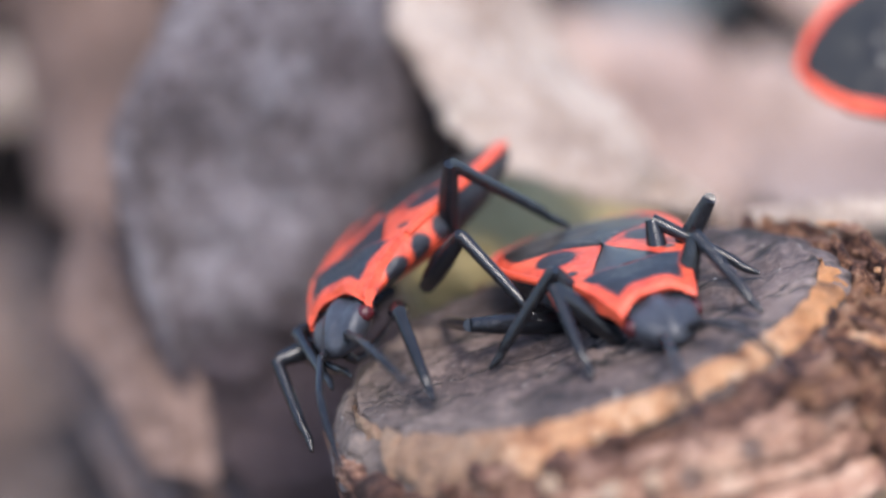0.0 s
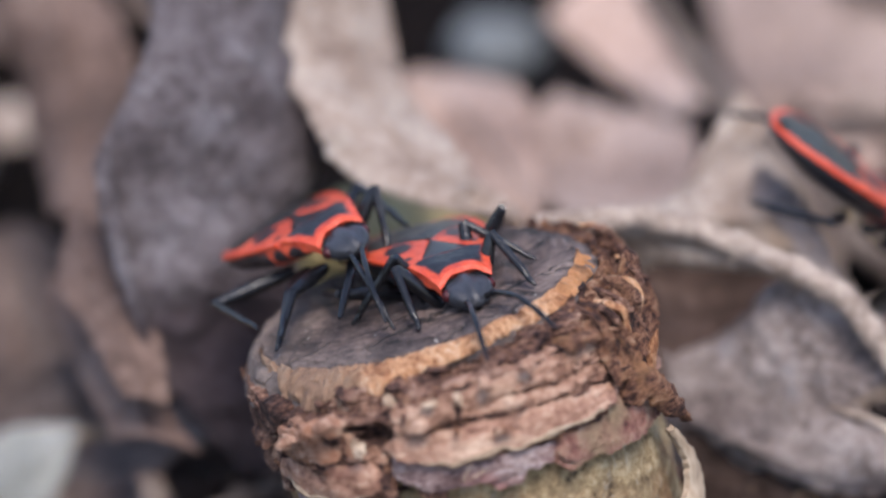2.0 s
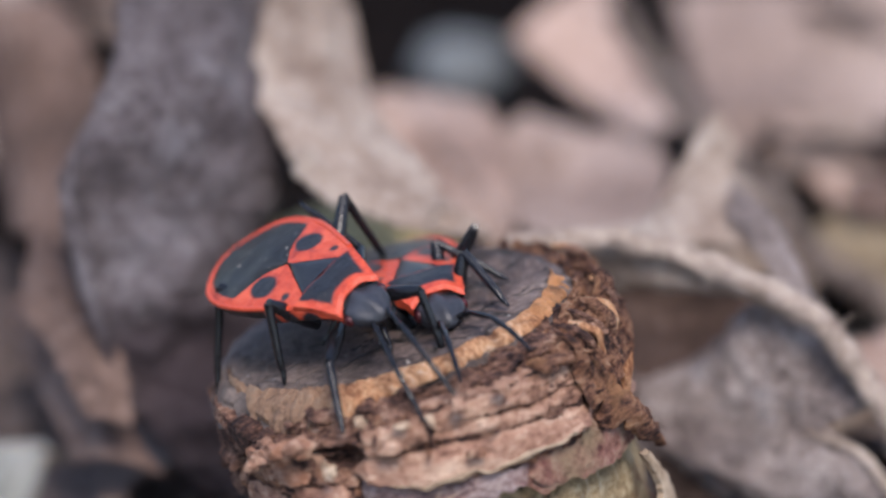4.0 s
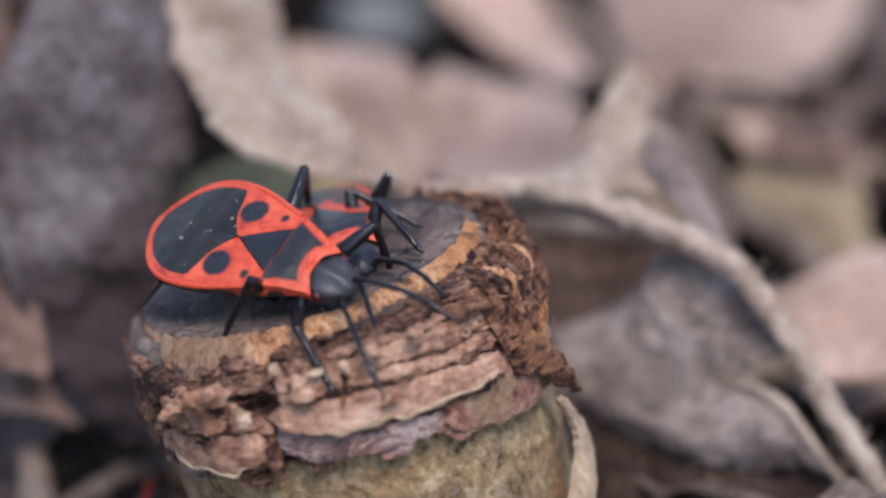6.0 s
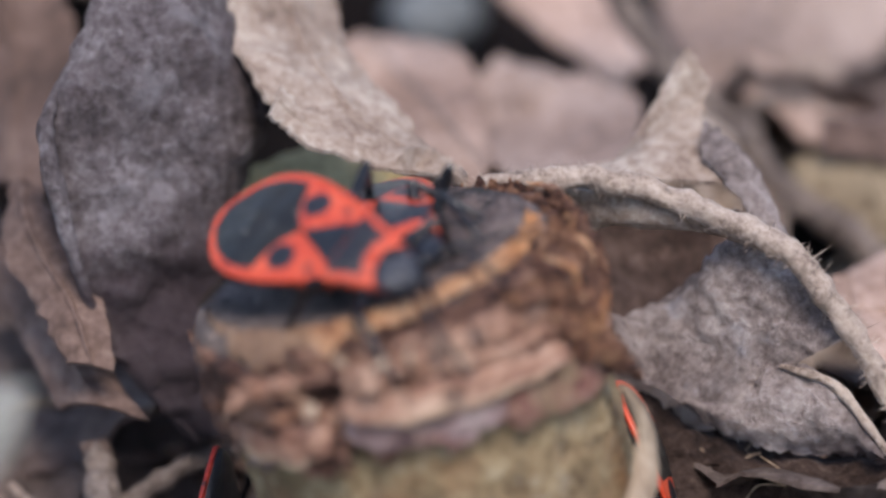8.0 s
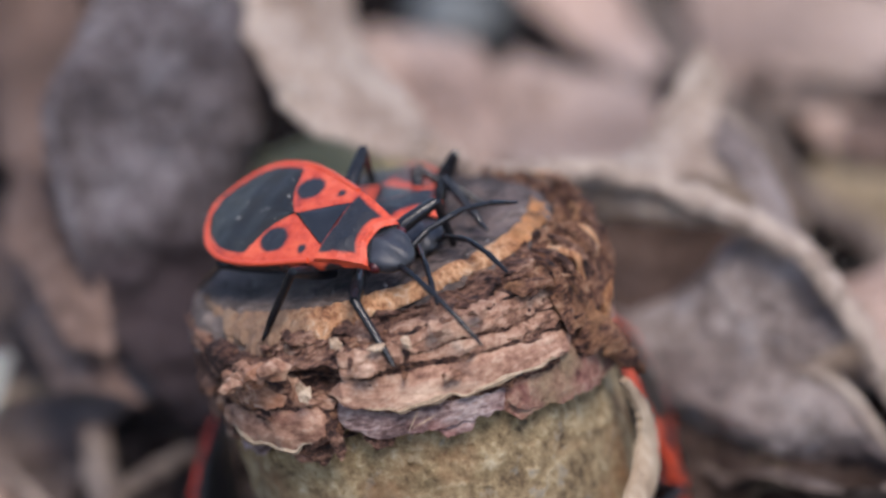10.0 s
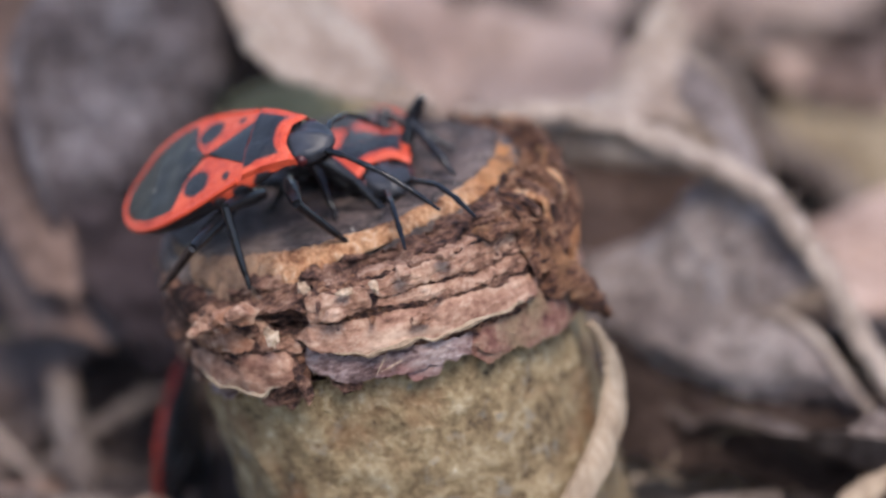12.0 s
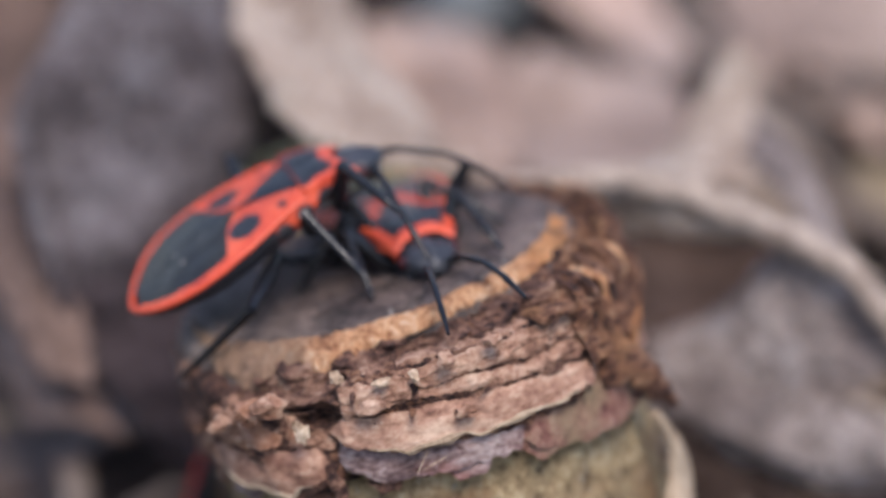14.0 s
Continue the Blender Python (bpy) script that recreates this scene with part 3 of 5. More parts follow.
    rnd = random.Random(14)
    for k in range(34):
        a = -0.62 + 2.3 * k / 33 + rnd.uniform(-0.04, 0.04)
        top = wood_radius(a) + rnd.uniform(0.7, 1.5)
        hi, lo = rnd.uniform(-1.0, -0.3), rnd.uniform(-1.9, -3.2)
        turn = rnd.uniform(-0.05, 0.05)
        pts = [(top, a - turn, hi), (bark_radius(a) + 0.35, a, hi - 0.7), (bark_radius(a) + 0.1, a + turn, lo)]
        part("bark_ridge", tube([(r * math.cos(b), r * math.sin(b), z) for r, b, z in pts], [0.05, rnd.uniform(0.12, 0.24), rnd.uniform(0.14, 0.28), 0.06], 7, 26, 1.3, k * 1.7), (BARK_ORANGE, BARK_DARK, SAPWOOD, BARK_DARK, BARK_ORANGE)[k % 5], st)
    # layers of torn bark round the front, from the cut downwards
    layers = [
        ([(-1.76, -1.00, -1.55), (-1.50, -0.95, -1.50), (-1.24, -1.05, -1.75), (-0.96, -1.30, -2.10), (-0.61, -1.65, -2.50), (-0.20, -2.00, -2.90)], 0.02, BARK_RED, ""),
        ([(-1.48, -1.72, -2.05), (-1.20, -1.95, -2.35), (-0.95, -2.25, -2.75), (-0.60, -2.70, -3.25), (-0.22, -3.00, -3.70)], 0.28, BARK_RED, ""),
        ([(-1.84, -2.90, -3.90), (-1.62, -3.30, -4.80), (-1.36, -3.50, -4.95), (-1.08, -3.75, -5.00)], 0.10, BARK_MAUVE, "mauve grey inner bark"),
        ([(-1.82, -2.15, -2.95), (-1.55, -2.25, -3.60), (-1.28, -2.45, -3.75), (-1.02, -2.80, -3.90), (-0.66, -3.30, -4.25)], 0.42, BARK_GOLD, "smooth golden brown torn bark layer"),
        ([(-1.10, -3.80, -5.20), (-0.80, -3.90, -6.00), (-0.55, -4.10, -6.45), (-0.22, -4.10, -6.10)], 0.14, BARK_WINE, "wine red inner bark"),
        ([(-2.55, -3.10, -3.80), (-2.28, -3.00, -4.25), (-2.05, -2.90, -4.60), (-1.86, -3.20, -4.05)], 0.32, BARK_GOLD, "smooth golden brown torn bark layer"),
        ([(-2.46, -1.55, -2.35), (-2.22, -1.60, -2.70), (-2.02, -1.95, -2.75)], 0.32, BARK_RED, ""),
        ([(-1.76, -1.00, -1.95), (-1.62, -1.02, -1.98), (-1.46, -1.20, -1.85)], 0.34, BARK_RED, ""),
        ([(-3.15, -0.80, -2.70), (-2.80, -0.90, -2.90), (-2.42, -0.95, -1.90)], 0.05, BARK_DARK, "dark rotten bark"),
        ([(-3.20, -2.80, -4.10), (-2.80, -2.90, -4.30), (-2.46, -2.90, -3.70)], 0.15, BARK_DARK, "dark rotten bark"),
        ([(-0.45, -2.80, -4.20), (-0.15, -2.70, -4.50), (0.25, -2.60, -4.20)], 0.32, BARK_DARK, ""),
        ([(-2.06, -4.10, -4.50), (-1.95, -4.10, -5.40), (-1.85, -4.10, -4.60)], 0.0, BARK_DARK, "dark hanging bark flake"),
        ([(-1.22, -2.35, -2.60), (-0.95, -2.68, -2.95), (-0.70, -3.05, -3.30)], 0.20, BARK_DARK, "")]
    # Thin set-back laminae; the dark ones give the shadow under each torn lip.
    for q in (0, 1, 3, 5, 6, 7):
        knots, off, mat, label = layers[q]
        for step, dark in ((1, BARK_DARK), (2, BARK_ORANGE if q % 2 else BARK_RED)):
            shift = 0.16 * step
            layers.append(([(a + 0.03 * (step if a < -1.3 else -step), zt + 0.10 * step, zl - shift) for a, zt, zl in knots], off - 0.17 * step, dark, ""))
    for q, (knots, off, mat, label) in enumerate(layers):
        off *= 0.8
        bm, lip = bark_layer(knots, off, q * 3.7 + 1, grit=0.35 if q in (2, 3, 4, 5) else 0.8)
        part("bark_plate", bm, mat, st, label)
        if q in (3, 5):
            lip = lip[len(lip) // 8:-len(lip) // 8:5]
            part("torn_edge", tube(lip, [0.02, 0.10, 0.13, 0.07, 0.12, 0.10, 0.02], 6, 90, 0.9, q), STRIP, st, "pale torn edge of the bark")
    # broken scraps between the layers
    rnd = random.Random(5)
    for q in range(34):
        a = rnd.uniform(-3.3, 0.7)
        half, z = rnd.uniform(0.04, 0.13), -rnd.uniform(0.8, collar_depth(a) - 0.5)
        if -1.85 < a < -0.7 and z < -2.0:
            continue
        tall, lean = rnd.uniform(0.12, 0.34), rnd.uniform(-0.25, 0.05)
        bm, lip = bark_layer([(a - half, z + tall - lean, z - tall - lean), (a, z + tall, z - tall), (a + half, z + tall + lean, z - tall + lean)], rnd.uniform(-0.1, 0.35), q * 2.3, 0.2, 0.1, 0.15, 0.5)
        part("bark_scrap", bm, BARK_DARK if a < -2.3 else rnd.choice((BARK_RED, BARK_DARK, BARK_ORANGE, BARK_DARK)), st)
    # ragged flakes hanging from the collar's lower edge
    for q in range(11):
        a0 = -3.0 + 3.3 * q / 10 + rnd.uniform(-0.05, 0.05)
        half, tall = rnd.uniform(0.08, 0.2), rnd.uniform(0.5, 1.2)
        rows = []
        for k in range(8):
            v = k / 7
            top, bot = [], []
            for i in range(14):
                a = a0 + half * (2 * i / 13 - 1) * (1 - 0.55 * v)
                z = -collar_depth(a0) + 0.45 - tall * v + 0.2 * noise.noise(Vector((i * 0.7, q * 4.0, v * 2)))
                r = bark_radius(a) - 0.12 + 0.22 * v + 0.2 * ang_noise(a, z, 4, q, 2)
                top.append((r * math.cos(a), r * math.sin(a), z))
                bot.append(((r - 0.3) * math.cos(a), (r - 0.3) * math.sin(a), z))
            rows.append(top + bot[::-1])
        part("bark_flake", weld_caps(grid(rows, True)), (BARK_WINE, BARK_DARK, BARK_MAUVE)[q % 3], st)
    # living bark below
    rows = []
    for k in range(90):
        f = k / 89
        row = []
        for a in angs:
            z = -3.2 - 24 * f
            r = bark_radius(a) * 0.95 - 0.5 * f + 0.16 * ang_noise(a, z, 2.5, 31, 0.6) + 0.10 * noise.noise(Vector((a * 18, z * 2.2, 1)))
            row.append((r * math.cos(a), r * math.sin(a), z))
        rows.append(row)
    part("lichen_bark", grid(rows, True), BARK_GREEN, st, "smooth olive bark mottled with lichen")
    # loose chips and splinters
    inv = STUMP.inverted()

    def local(p):
        return (inv @ (Vector(p) * MM)) / MM

    def seat(p):
        return local(settle(p, 0.6))
    for k, (p, s) in enumerate([((-1.2, -10.4, 30.5), (0.22, 0.16, 0.26)), ((0.4, -10.3, 30.3), (0.36, 0.2, 0.14)), ((1.5, -10.2, 30.5), (0.17, 0.15, 0.27)), ((-3.6, -9.4, 28.9), (0.7, 0.4, 0.4)),
                                ((-2.4, -10.2, 28.3), (0.26, 0.2, 0.38)), ((-4.3, -8.8, 28.4), (0.6, 0.4, 0.45)), ((-1.1, -10.8, 26.4), (0.28, 0.25, 0.6)), ((2.6, -10, 31.0), (0.3, 0.3, 0.3)), ((4.2, -9, 31.3), (0.35, 0.3, 0.25)), ((0.0, -10.4, 29.4), (0.5, 0.3, 0.25)), ((3.2, -9.5, 28.8), (0.4, 0.3, 0.22)), ((-5.2, -8.0, 27.6), (0.5, 0.35, 0.3))]):
        part("wood_chip", lump(seat(p), s, k * 3.3, 0.7, 1.4, 2), CHIP if k in (0, 1, 2, 4) else BARK_DARK if k == 6 else BARK_RED, st, smooth=False)
    for k in range(18):
        a = rnd.uniform(-3.4, 0.6)
        z = rnd.uniform(-3.8, -1.2)
        r = bark_radius(a) + 0.2
        p = Vector((r * math.cos(a), r * math.sin(a), z))
        d = Vector((math.cos(a) * rnd.uniform(0.1, 0.6) - math.sin(a) * rnd.uniform(-0.9, 0.9), math.sin(a) * 0.4 + math.cos(a) * rnd.uniform(-0.9, 0.9), rnd.uniform(-0.6, 0.5)))
        part("splinter", tube([p, p + d * 0.6, p + d * 1.2], [0.13, 0.09, 0.02], 6, 8), BARK_ORANGE if k % 3 else BARK_DARK, st)
    part("splinter", tube([local((9.0, -3, 28.2)), local((9.2, -3, 29.2)), local((9.35, -3, 29.9))], [0.30, 0.22, 0.05], 7, 10, 0.4), SAPWOOD, st)
    part("bark_curl", blade([local((8.2, -4.6, 29.2)), local((9.4, -4.0, 28.6)), local((10.2, -3.2, 27.0)), local((10.6, -2.8, 25.9))],
                            [local((7.8, -5.4, 27.6)), local((8.9, -4.8, 27.6)), local((9.7, -4.0, 26.7)), local((10.5, -3.0, 25.8))], 0.3, 0.2, 0.2, 24, 10, 3), BARK_ORANGE, st)
    part("fibre_strip", blade([local(p) for p in [(10.0, -4.0, 26.1), (10.9, -3.0, 24.3), (11.3, -3.1, 22.9), (11.2, -4.4, 21.8), (10.6, -6.1, 20.8), (9.7, -7.5, 19.7), (9.0, -8.3, 18.8)]],
                              [local(p) for p in [(9.8, -4.15, 26.0), (10.5, -3.75, 24.5), (10.65, -4.1, 23.35), (10.35, -5.4, 22.4), (9.5, -6.95, 21.25), (8.65, -8.05, 20.1), (7.9, -8.8, 19.05)]], 0.10, 0.16, 0.28, 60, 16, 8, 0.15, 0.0), STRIP, st, "peeling dry beige fibre strip")
    for a, z, turn in ((-1.50, -4.15, 0.9), (-1.46, -4.30, 0.25)):
        spots = [(bark_radius(a) + 0.55, a + 0.05 * u * math.cos(turn), z + 0.45 * u * math.sin(turn)) for u in (-1, 0, 1)]
        part("pale_fibre", tube([(r * math.cos(b), r * math.sin(b), h) for r, b, h in spots], [0.012, 0.03, 0.012], 6, 14, 0.4), CHIP, st, "thin whitish fibre")
    return st


# ---------------------------------------------------------------- leaf litter behind the stem
RIM = []


def stalk_tube(pts, *shape):
    RIM[:] = catmull(pts, 60)
    return tube(pts, *shape)


def fuzz(path, reach, count, length, seed):
    """Fine hairs standing off a stalk."""
    rnd = random.Random(seed)
    bm = bmesh.new()
    for _ in range(count):
        p = path[rnd.randrange(len(path) - 1)].lerp(path[0], 0.0) + Vector((rnd.uniform(-0.3, 0.3), 0, rnd.uniform(-0.1, 0.1)))
        d = Vector((rnd.gauss(0, 1), rnd.gauss(0, 1), rnd.gauss(0, 1))).normalized()
        root = p + d * reach * 0.8
        tip = root + (d + Vector((rnd.gauss(0, 0.5), rnd.gauss(0, 0.5), rnd.gauss(0, 0.5)))) * length * rnd.uniform(0.4, 1.0)
        side = d.cross(Vector((0.3, 0.9, 0.2))).normalized() * 0.03
        up = d.cross(side).normalized() * 0.03
        a, b, c, e = (bm.verts.new(v) for v in (root + side, root - side * 0.5 + up, root - side * 0.5 - up, tip))
        for f in ((a, b, e), (b, c, e), (c, a, e)):
            bm.faces.new(f)
    return bm


def leaf_thing(name, label, parts_of):
    ob = thing(name, label, "dead leaf", group="dry leaves behind the stump")
    for nm, make, mat in parts_of:
        RIB.clear()
        part(nm, make(), mat, ob)
        if nm == "stalk":
            part("fuzz", fuzz(RIM, 0.5, 900, 0.55, 3), mat, ob, "short pale hairs on the stalk")
        if RIB and name != "stalked_leaf" and mat not in (LEAF_GREY, LEAF_ASH):
            part("midrib", tube(RIB, [0.22, 0.18, 0.08], 7, 40, 0.3), mat, ob)
    return ob


def build_big_leaves():
    leaf_thing("curled_leaf", "felted grey dead leaf hanging curled, painted purple-brown and shade-dark below", [
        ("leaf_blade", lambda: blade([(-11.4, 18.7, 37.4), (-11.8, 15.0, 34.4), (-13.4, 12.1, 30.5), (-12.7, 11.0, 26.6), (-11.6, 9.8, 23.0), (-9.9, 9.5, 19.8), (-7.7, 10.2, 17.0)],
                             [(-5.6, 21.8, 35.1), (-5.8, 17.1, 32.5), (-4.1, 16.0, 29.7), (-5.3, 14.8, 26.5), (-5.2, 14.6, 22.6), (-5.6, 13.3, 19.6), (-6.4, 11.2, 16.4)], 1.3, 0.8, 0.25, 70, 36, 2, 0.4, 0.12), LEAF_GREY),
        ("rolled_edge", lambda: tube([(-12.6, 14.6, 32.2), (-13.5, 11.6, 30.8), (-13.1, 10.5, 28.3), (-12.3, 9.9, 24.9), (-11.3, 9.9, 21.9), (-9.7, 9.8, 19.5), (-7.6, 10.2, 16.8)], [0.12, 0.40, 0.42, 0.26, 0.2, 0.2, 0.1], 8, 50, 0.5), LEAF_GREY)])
    leaf_thing("curled_leaf", "pale beige dry leaf with a torn tip curling over the stump", [
        ("leaf_blade", lambda: blade([(-5.1, 21.0, 36.3), (-5.7, 19.0, 34.3), (-6.0, 16.5, 32.7), (-5.0, 14.5, 31.9), (-4.0, 12.5, 31.0), (-2.8, 11.5, 29.9), (-0.4, 11.0, 29.0), (1.7, 10.5, 28.9), (3.6, 10.0, 28.9)],
                             [(-2.8, 27.0, 34.8), (-2.1, 25.0, 33.0), (-1.5, 22.0, 31.1), (-0.9, 19.5, 30.4), (0.1, 17.5, 29.8), (1.1, 15.5, 29.4), (2.0, 14.0, 28.9), (3.0, 12.2, 28.7), (4.0, 10.2, 28.9)], 0.45, 0.28, 0.2, 80, 30, 7, 0.25, 0.05), LEAF_PALE),
        ("torn_tip", lambda: blade([(-4.2, 11.8, 31.0), (-3.7, 11.9, 30.5), (-2.8, 11.6, 29.9)], [(-3.7, 13.3, 31.8), (-3.0, 13.0, 30.9), (-2.1, 12.5, 29.8)], 0.1, 0.1, 0.2, 20, 8, 9, 0.2, 0.0), LEAF_PALE)])
    leaf_thing("flat_leaf", "smooth beige dead leaf lying behind the stump", [
        ("leaf_blade", lambda: blade([(-1.8, 30, 26), (-1.1, 28, 23.9), (0.9, 24, 22.9), (4.5, 20, 23.6)], [(-0.6, 34, 25.1), (2, 34, 24.6), (4.2, 30, 25.3), (5.1, 22, 23.7)], 0.5, 0.2, 0.2, 30, 20, 11), LEAF)])
    leaf_thing("flat_leaf", "smooth pinkish dead leaf lying behind the stump", [
        ("leaf_blade", lambda: blade([(4.2, 30, 24.8), (4.4, 27, 23.7), (5.3, 22, 23.7), (7.2, 18, 24.5)], [(5.5, 34, 23.8), (8.5, 33, 23.4), (11.7, 28, 23.9), (10.4, 20, 24)], 0.6, 0.2, 0.2, 30, 20, 12), LEAF)])
    leaf_thing("stalked_leaf", "grey crumpled dead leaf with pointed tip and furry arched stalk", [
        ("leaf_blade", lambda: blade([(13.1, 17, 31.4), (11.9, 16, 29.5), (10, 15, 27.2), (6.4, 12, 27.8)], [(13.5, 17, 31.4), (14.2, 16.5, 30), (13.8, 15, 28.8), (15.3, 12, 27.3)], 0.3, 0.3, 0.2, 40, 24, 15, 0.2, 0.03), LEAF_PALE),
        ("leaf_fold", lambda: blade([(13.9, 14.0, 29.4), (15.1, 13.0, 28.8), (16.3, 12.0, 27.5), (17.3, 10.0, 25.6)], [(13.7, 13.0, 28.1), (14.5, 12.0, 27.6), (15.5, 11.0, 26.7), (16.6, 9.5, 25.6)], 0.3, 0.3, 0.2, 40, 14, 20, 0.25, 0.03), LEAF_ASH),
        # Brown underside sheet; its dark colour also supplies the deep shadow below the arch.
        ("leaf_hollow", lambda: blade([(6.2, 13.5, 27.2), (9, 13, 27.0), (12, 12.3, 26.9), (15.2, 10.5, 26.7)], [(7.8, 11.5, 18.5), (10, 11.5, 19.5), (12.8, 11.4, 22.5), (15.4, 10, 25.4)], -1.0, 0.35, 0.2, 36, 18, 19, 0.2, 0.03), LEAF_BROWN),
        ("stalk", lambda: stalk_tube([(4.4, 9, 28.8), (7.5, 9, 29.2), (10.3, 9, 28.9), (13.7, 8, 28), (17.1, 6, 26.9), (19.1, 5, 24.6), (20.9, 4, 21.7), (23.4, 2, 18.2)], [0.5, 0.55, 0.5, 0.55, 0.55, 0.5, 0.45, 0.4], 12, 90, 0.45), PETIOLE),
        ("leaf_flap", lambda: blade([(6.3, 10, 28.0), (9.1, 9.5, 28.3), (12.6, 8.5, 27.8), (15.5, 7.5, 27.1)], [(7, 11, 26.5), (8.9, 10, 26.4), (10.7, 9.5, 26.8), (15.6, 7.8, 26.7)], 0.2, 0.2, 0.2, 40, 12, 16, 0.3, 0.03), LEAF_PALE),
        ("leaf_blade", lambda: blade([(9.6, 10, 22.5), (11.4, 10.4, 22.6), (13.1, 10.0, 24.2), (14.9, 8.5, 26.5), (17.8, 6.8, 25.6), (19.4, 5.8, 23.2)],
                                     [(9.9, 9, 21.8), (10.4, 8, 21), (12.3, 7, 20), (14.8, 6, 19.5), (16.7, 5.8, 20.6), (17.1, 5.8, 22)], 0.5, 0.55, 0.2, 60, 34, 17, 0.3, 0.04), LEAF_ASH),
        ("leaf_tail", lambda: blade([(12.5, 7.2, 20.3), (14.8, 6.4, 20.4), (16.6, 5.6, 22.2), (18.9, 5, 21.5), (20.9, 3.5, 19.1)],
                                    [(12.5, 7, 19.7), (14.8, 5.6, 18.8), (17.1, 4.8, 18.5), (18.9, 4.2, 18.6), (20.9, 3.4, 18.8)], 0.5, 0.5, 0.2, 50, 20, 18, 0.3, 0.04), LEAF_ASH),
        ("tail_edge", lambda: tube([(16.6, 5.4, 22.2), (17.8, 5.0, 22.0), (18.9, 4.8, 21.5), (20.0, 4.0, 20.3), (21.2, 3.2, 18.9), (22.4, 2.4, 17.4)], [0.1, 0.22, 0.25, 0.22, 0.2, 0.1], 8, 40, 0.5), PETIOLE)])
    leaf_thing("flat_leaf", "broad dull pink dead leaf under a twig", [
        ("leaf_blade", lambda: blade([(13.1, 52.0, 19.4), (13.9, 46.0, 17.0), (14.9, 42.0, 16.4), (16.5, 39.0, 15.7)], [(20.5, 54.0, 19.0), (22.4, 49.0, 18.1), (21.5, 44.0, 16.5), (20.2, 39.0, 15.1)], 0.9, 0.4, 0.2, 34, 26, 41), LEAF)])
    leaf_thing("flat_leaf", "olive beige dead leaf deep in the litter", [
        ("leaf_blade", lambda: blade([(18.4, 29.0, 20.5), (19.4, 27.0, 19.2), (20.8, 25.0, 17.9)], [(23.7, 31.0, 20.6), (24.0, 28.0, 19.8), (24.4, 26.0, 17.9)], 0.6, 0.4, 0.2, 30, 20, 43), LEAF_OLIVE)])
    leaf_thing("flat_leaf", "reddish brown dead leaf edge in the litter", [
        ("leaf_blade", lambda: blade([(19.6, 30.0, 22.5), (21.1, 30.0, 22.4), (23.7, 31.0, 22.3)], [(19.7, 28.0, 21.7), (20.9, 28.0, 21.3), (23.5, 28.0, 21.1)], 0.5, 0.3, 0.2, 30, 16, 44), LEAF_BROWN)])
    leaf_thing("flat_leaf", "crumbly dark brown rotting leaf at the foot of the stump", [
        ("leaf_blade", lambda: blade([(10.7, 8.5, 19.7), (13.9, 7.5, 18.3), (17.6, 6.0, 17.9), (22.2, 4.5, 18.3)], [(10.3, 4.0, 17.0), (13.7, 2.5, 16.6), (17.6, 1.5, 16.3), (21.9, 0.5, 16.5)], 0.5, 0.9, 0.25, 60, 30, 45, 0.5, 0.1), LEAF_ROTTEN)])
    leaf_thing("flat_leaf", "pinkish dry leaf on the litter", [
        ("leaf_blade", lambda: blade([(5.1, 42, 24.3), (7.7, 40, 22.3), (11.1, 36, 21.3)], [(9, 48, 24.6), (11.2, 44, 22.2), (13, 36, 22)], 0.8, 0.3, 0.2, 30, 16, 21), LEAF_TAN)])
    leaf_thing("flat_leaf", "broad pinkish dry leaf on the litter", [
        ("leaf_blade", lambda: blade([(12.5, 50, 23.1), (13.6, 44, 20.5), (15.4, 38, 20)], [(26.4, 50, 22.9), (24.3, 46, 19.4), (20.6, 42, 19.2), (17.2, 38, 20.1)], 0.8, 0.5, 0.2, 30, 24, 22), LEAF)])
    leaf_thing("flat_leaf", "beige dry leaf on the litter", [
        ("leaf_blade", lambda: blade([(16, 40, 19.6), (16.7, 38, 17.9), (19.6, 34, 17.4)], [(21.5, 44, 19.4), (21, 40, 18), (19.8, 34, 17.4)], 0.5, 0.3, 0.2, 24, 16, 23), LEAF_PALE)])
    leaf_thing("flat_leaf", "light brown dry leaf beside the leaf stalk", [
        ("leaf_blade", lambda: blade([(19.2, 16, 20.9), (21.7, 18, 21.2), (24.8, 20, 21.5)], [(19.7, 10, 21.4), (21.4, 10, 20), (24, 10, 20)], 0.4, 0.3, 0.2, 24, 16, 24), LEAF_TAN)])
    leaf_thing("flat_leaf", "brown upright dead leaf in the litter", [
        ("leaf_blade", lambda: blade([(-19.4, 30, 30.5), (-18, 28, 25.6), (-16.9, 24, 22.5)], [(-14.9, 30, 30.9), (-12.8, 26, 28), (-14, 20, 24)], 0.8, 0.4, 0.2, 30, 20, 25), LEAF_BROWN)])
    leaf_thing("flat_leaf", "small brown dead leaf beside the grey leaf", [
        ("leaf_blade", lambda: blade([(-15.4, 16, 26.1), (-15.5, 13, 24.4), (-14, 10, 22.9), (-12.8, 8, 21.7)], [(-14.4, 16, 26.1), (-13.1, 13, 25.6), (-11.4, 10, 23.4), (-11, 8, 21.2)], 0.4, 0.3, 0.2, 30, 16, 26), LEAF_BROWN)])
    leaf_thing("flat_leaf", "dark brown dead leaf low in the litter", [
        ("leaf_blade", lambda: blade([(-17.3, 20, 20.3), (-15.1, 14, 19.9), (-13.5, 10, 18.6)], [(-15.8, 20, 21.6), (-12.9, 14, 20.9), (-9.6, 8, 19)], 0.5, 0.4, 0.2, 30, 16, 27), LEAF_BROWN)])
    ob = thing("white_leaf", "whitish hairy leaf standing in the litter", "leaf")
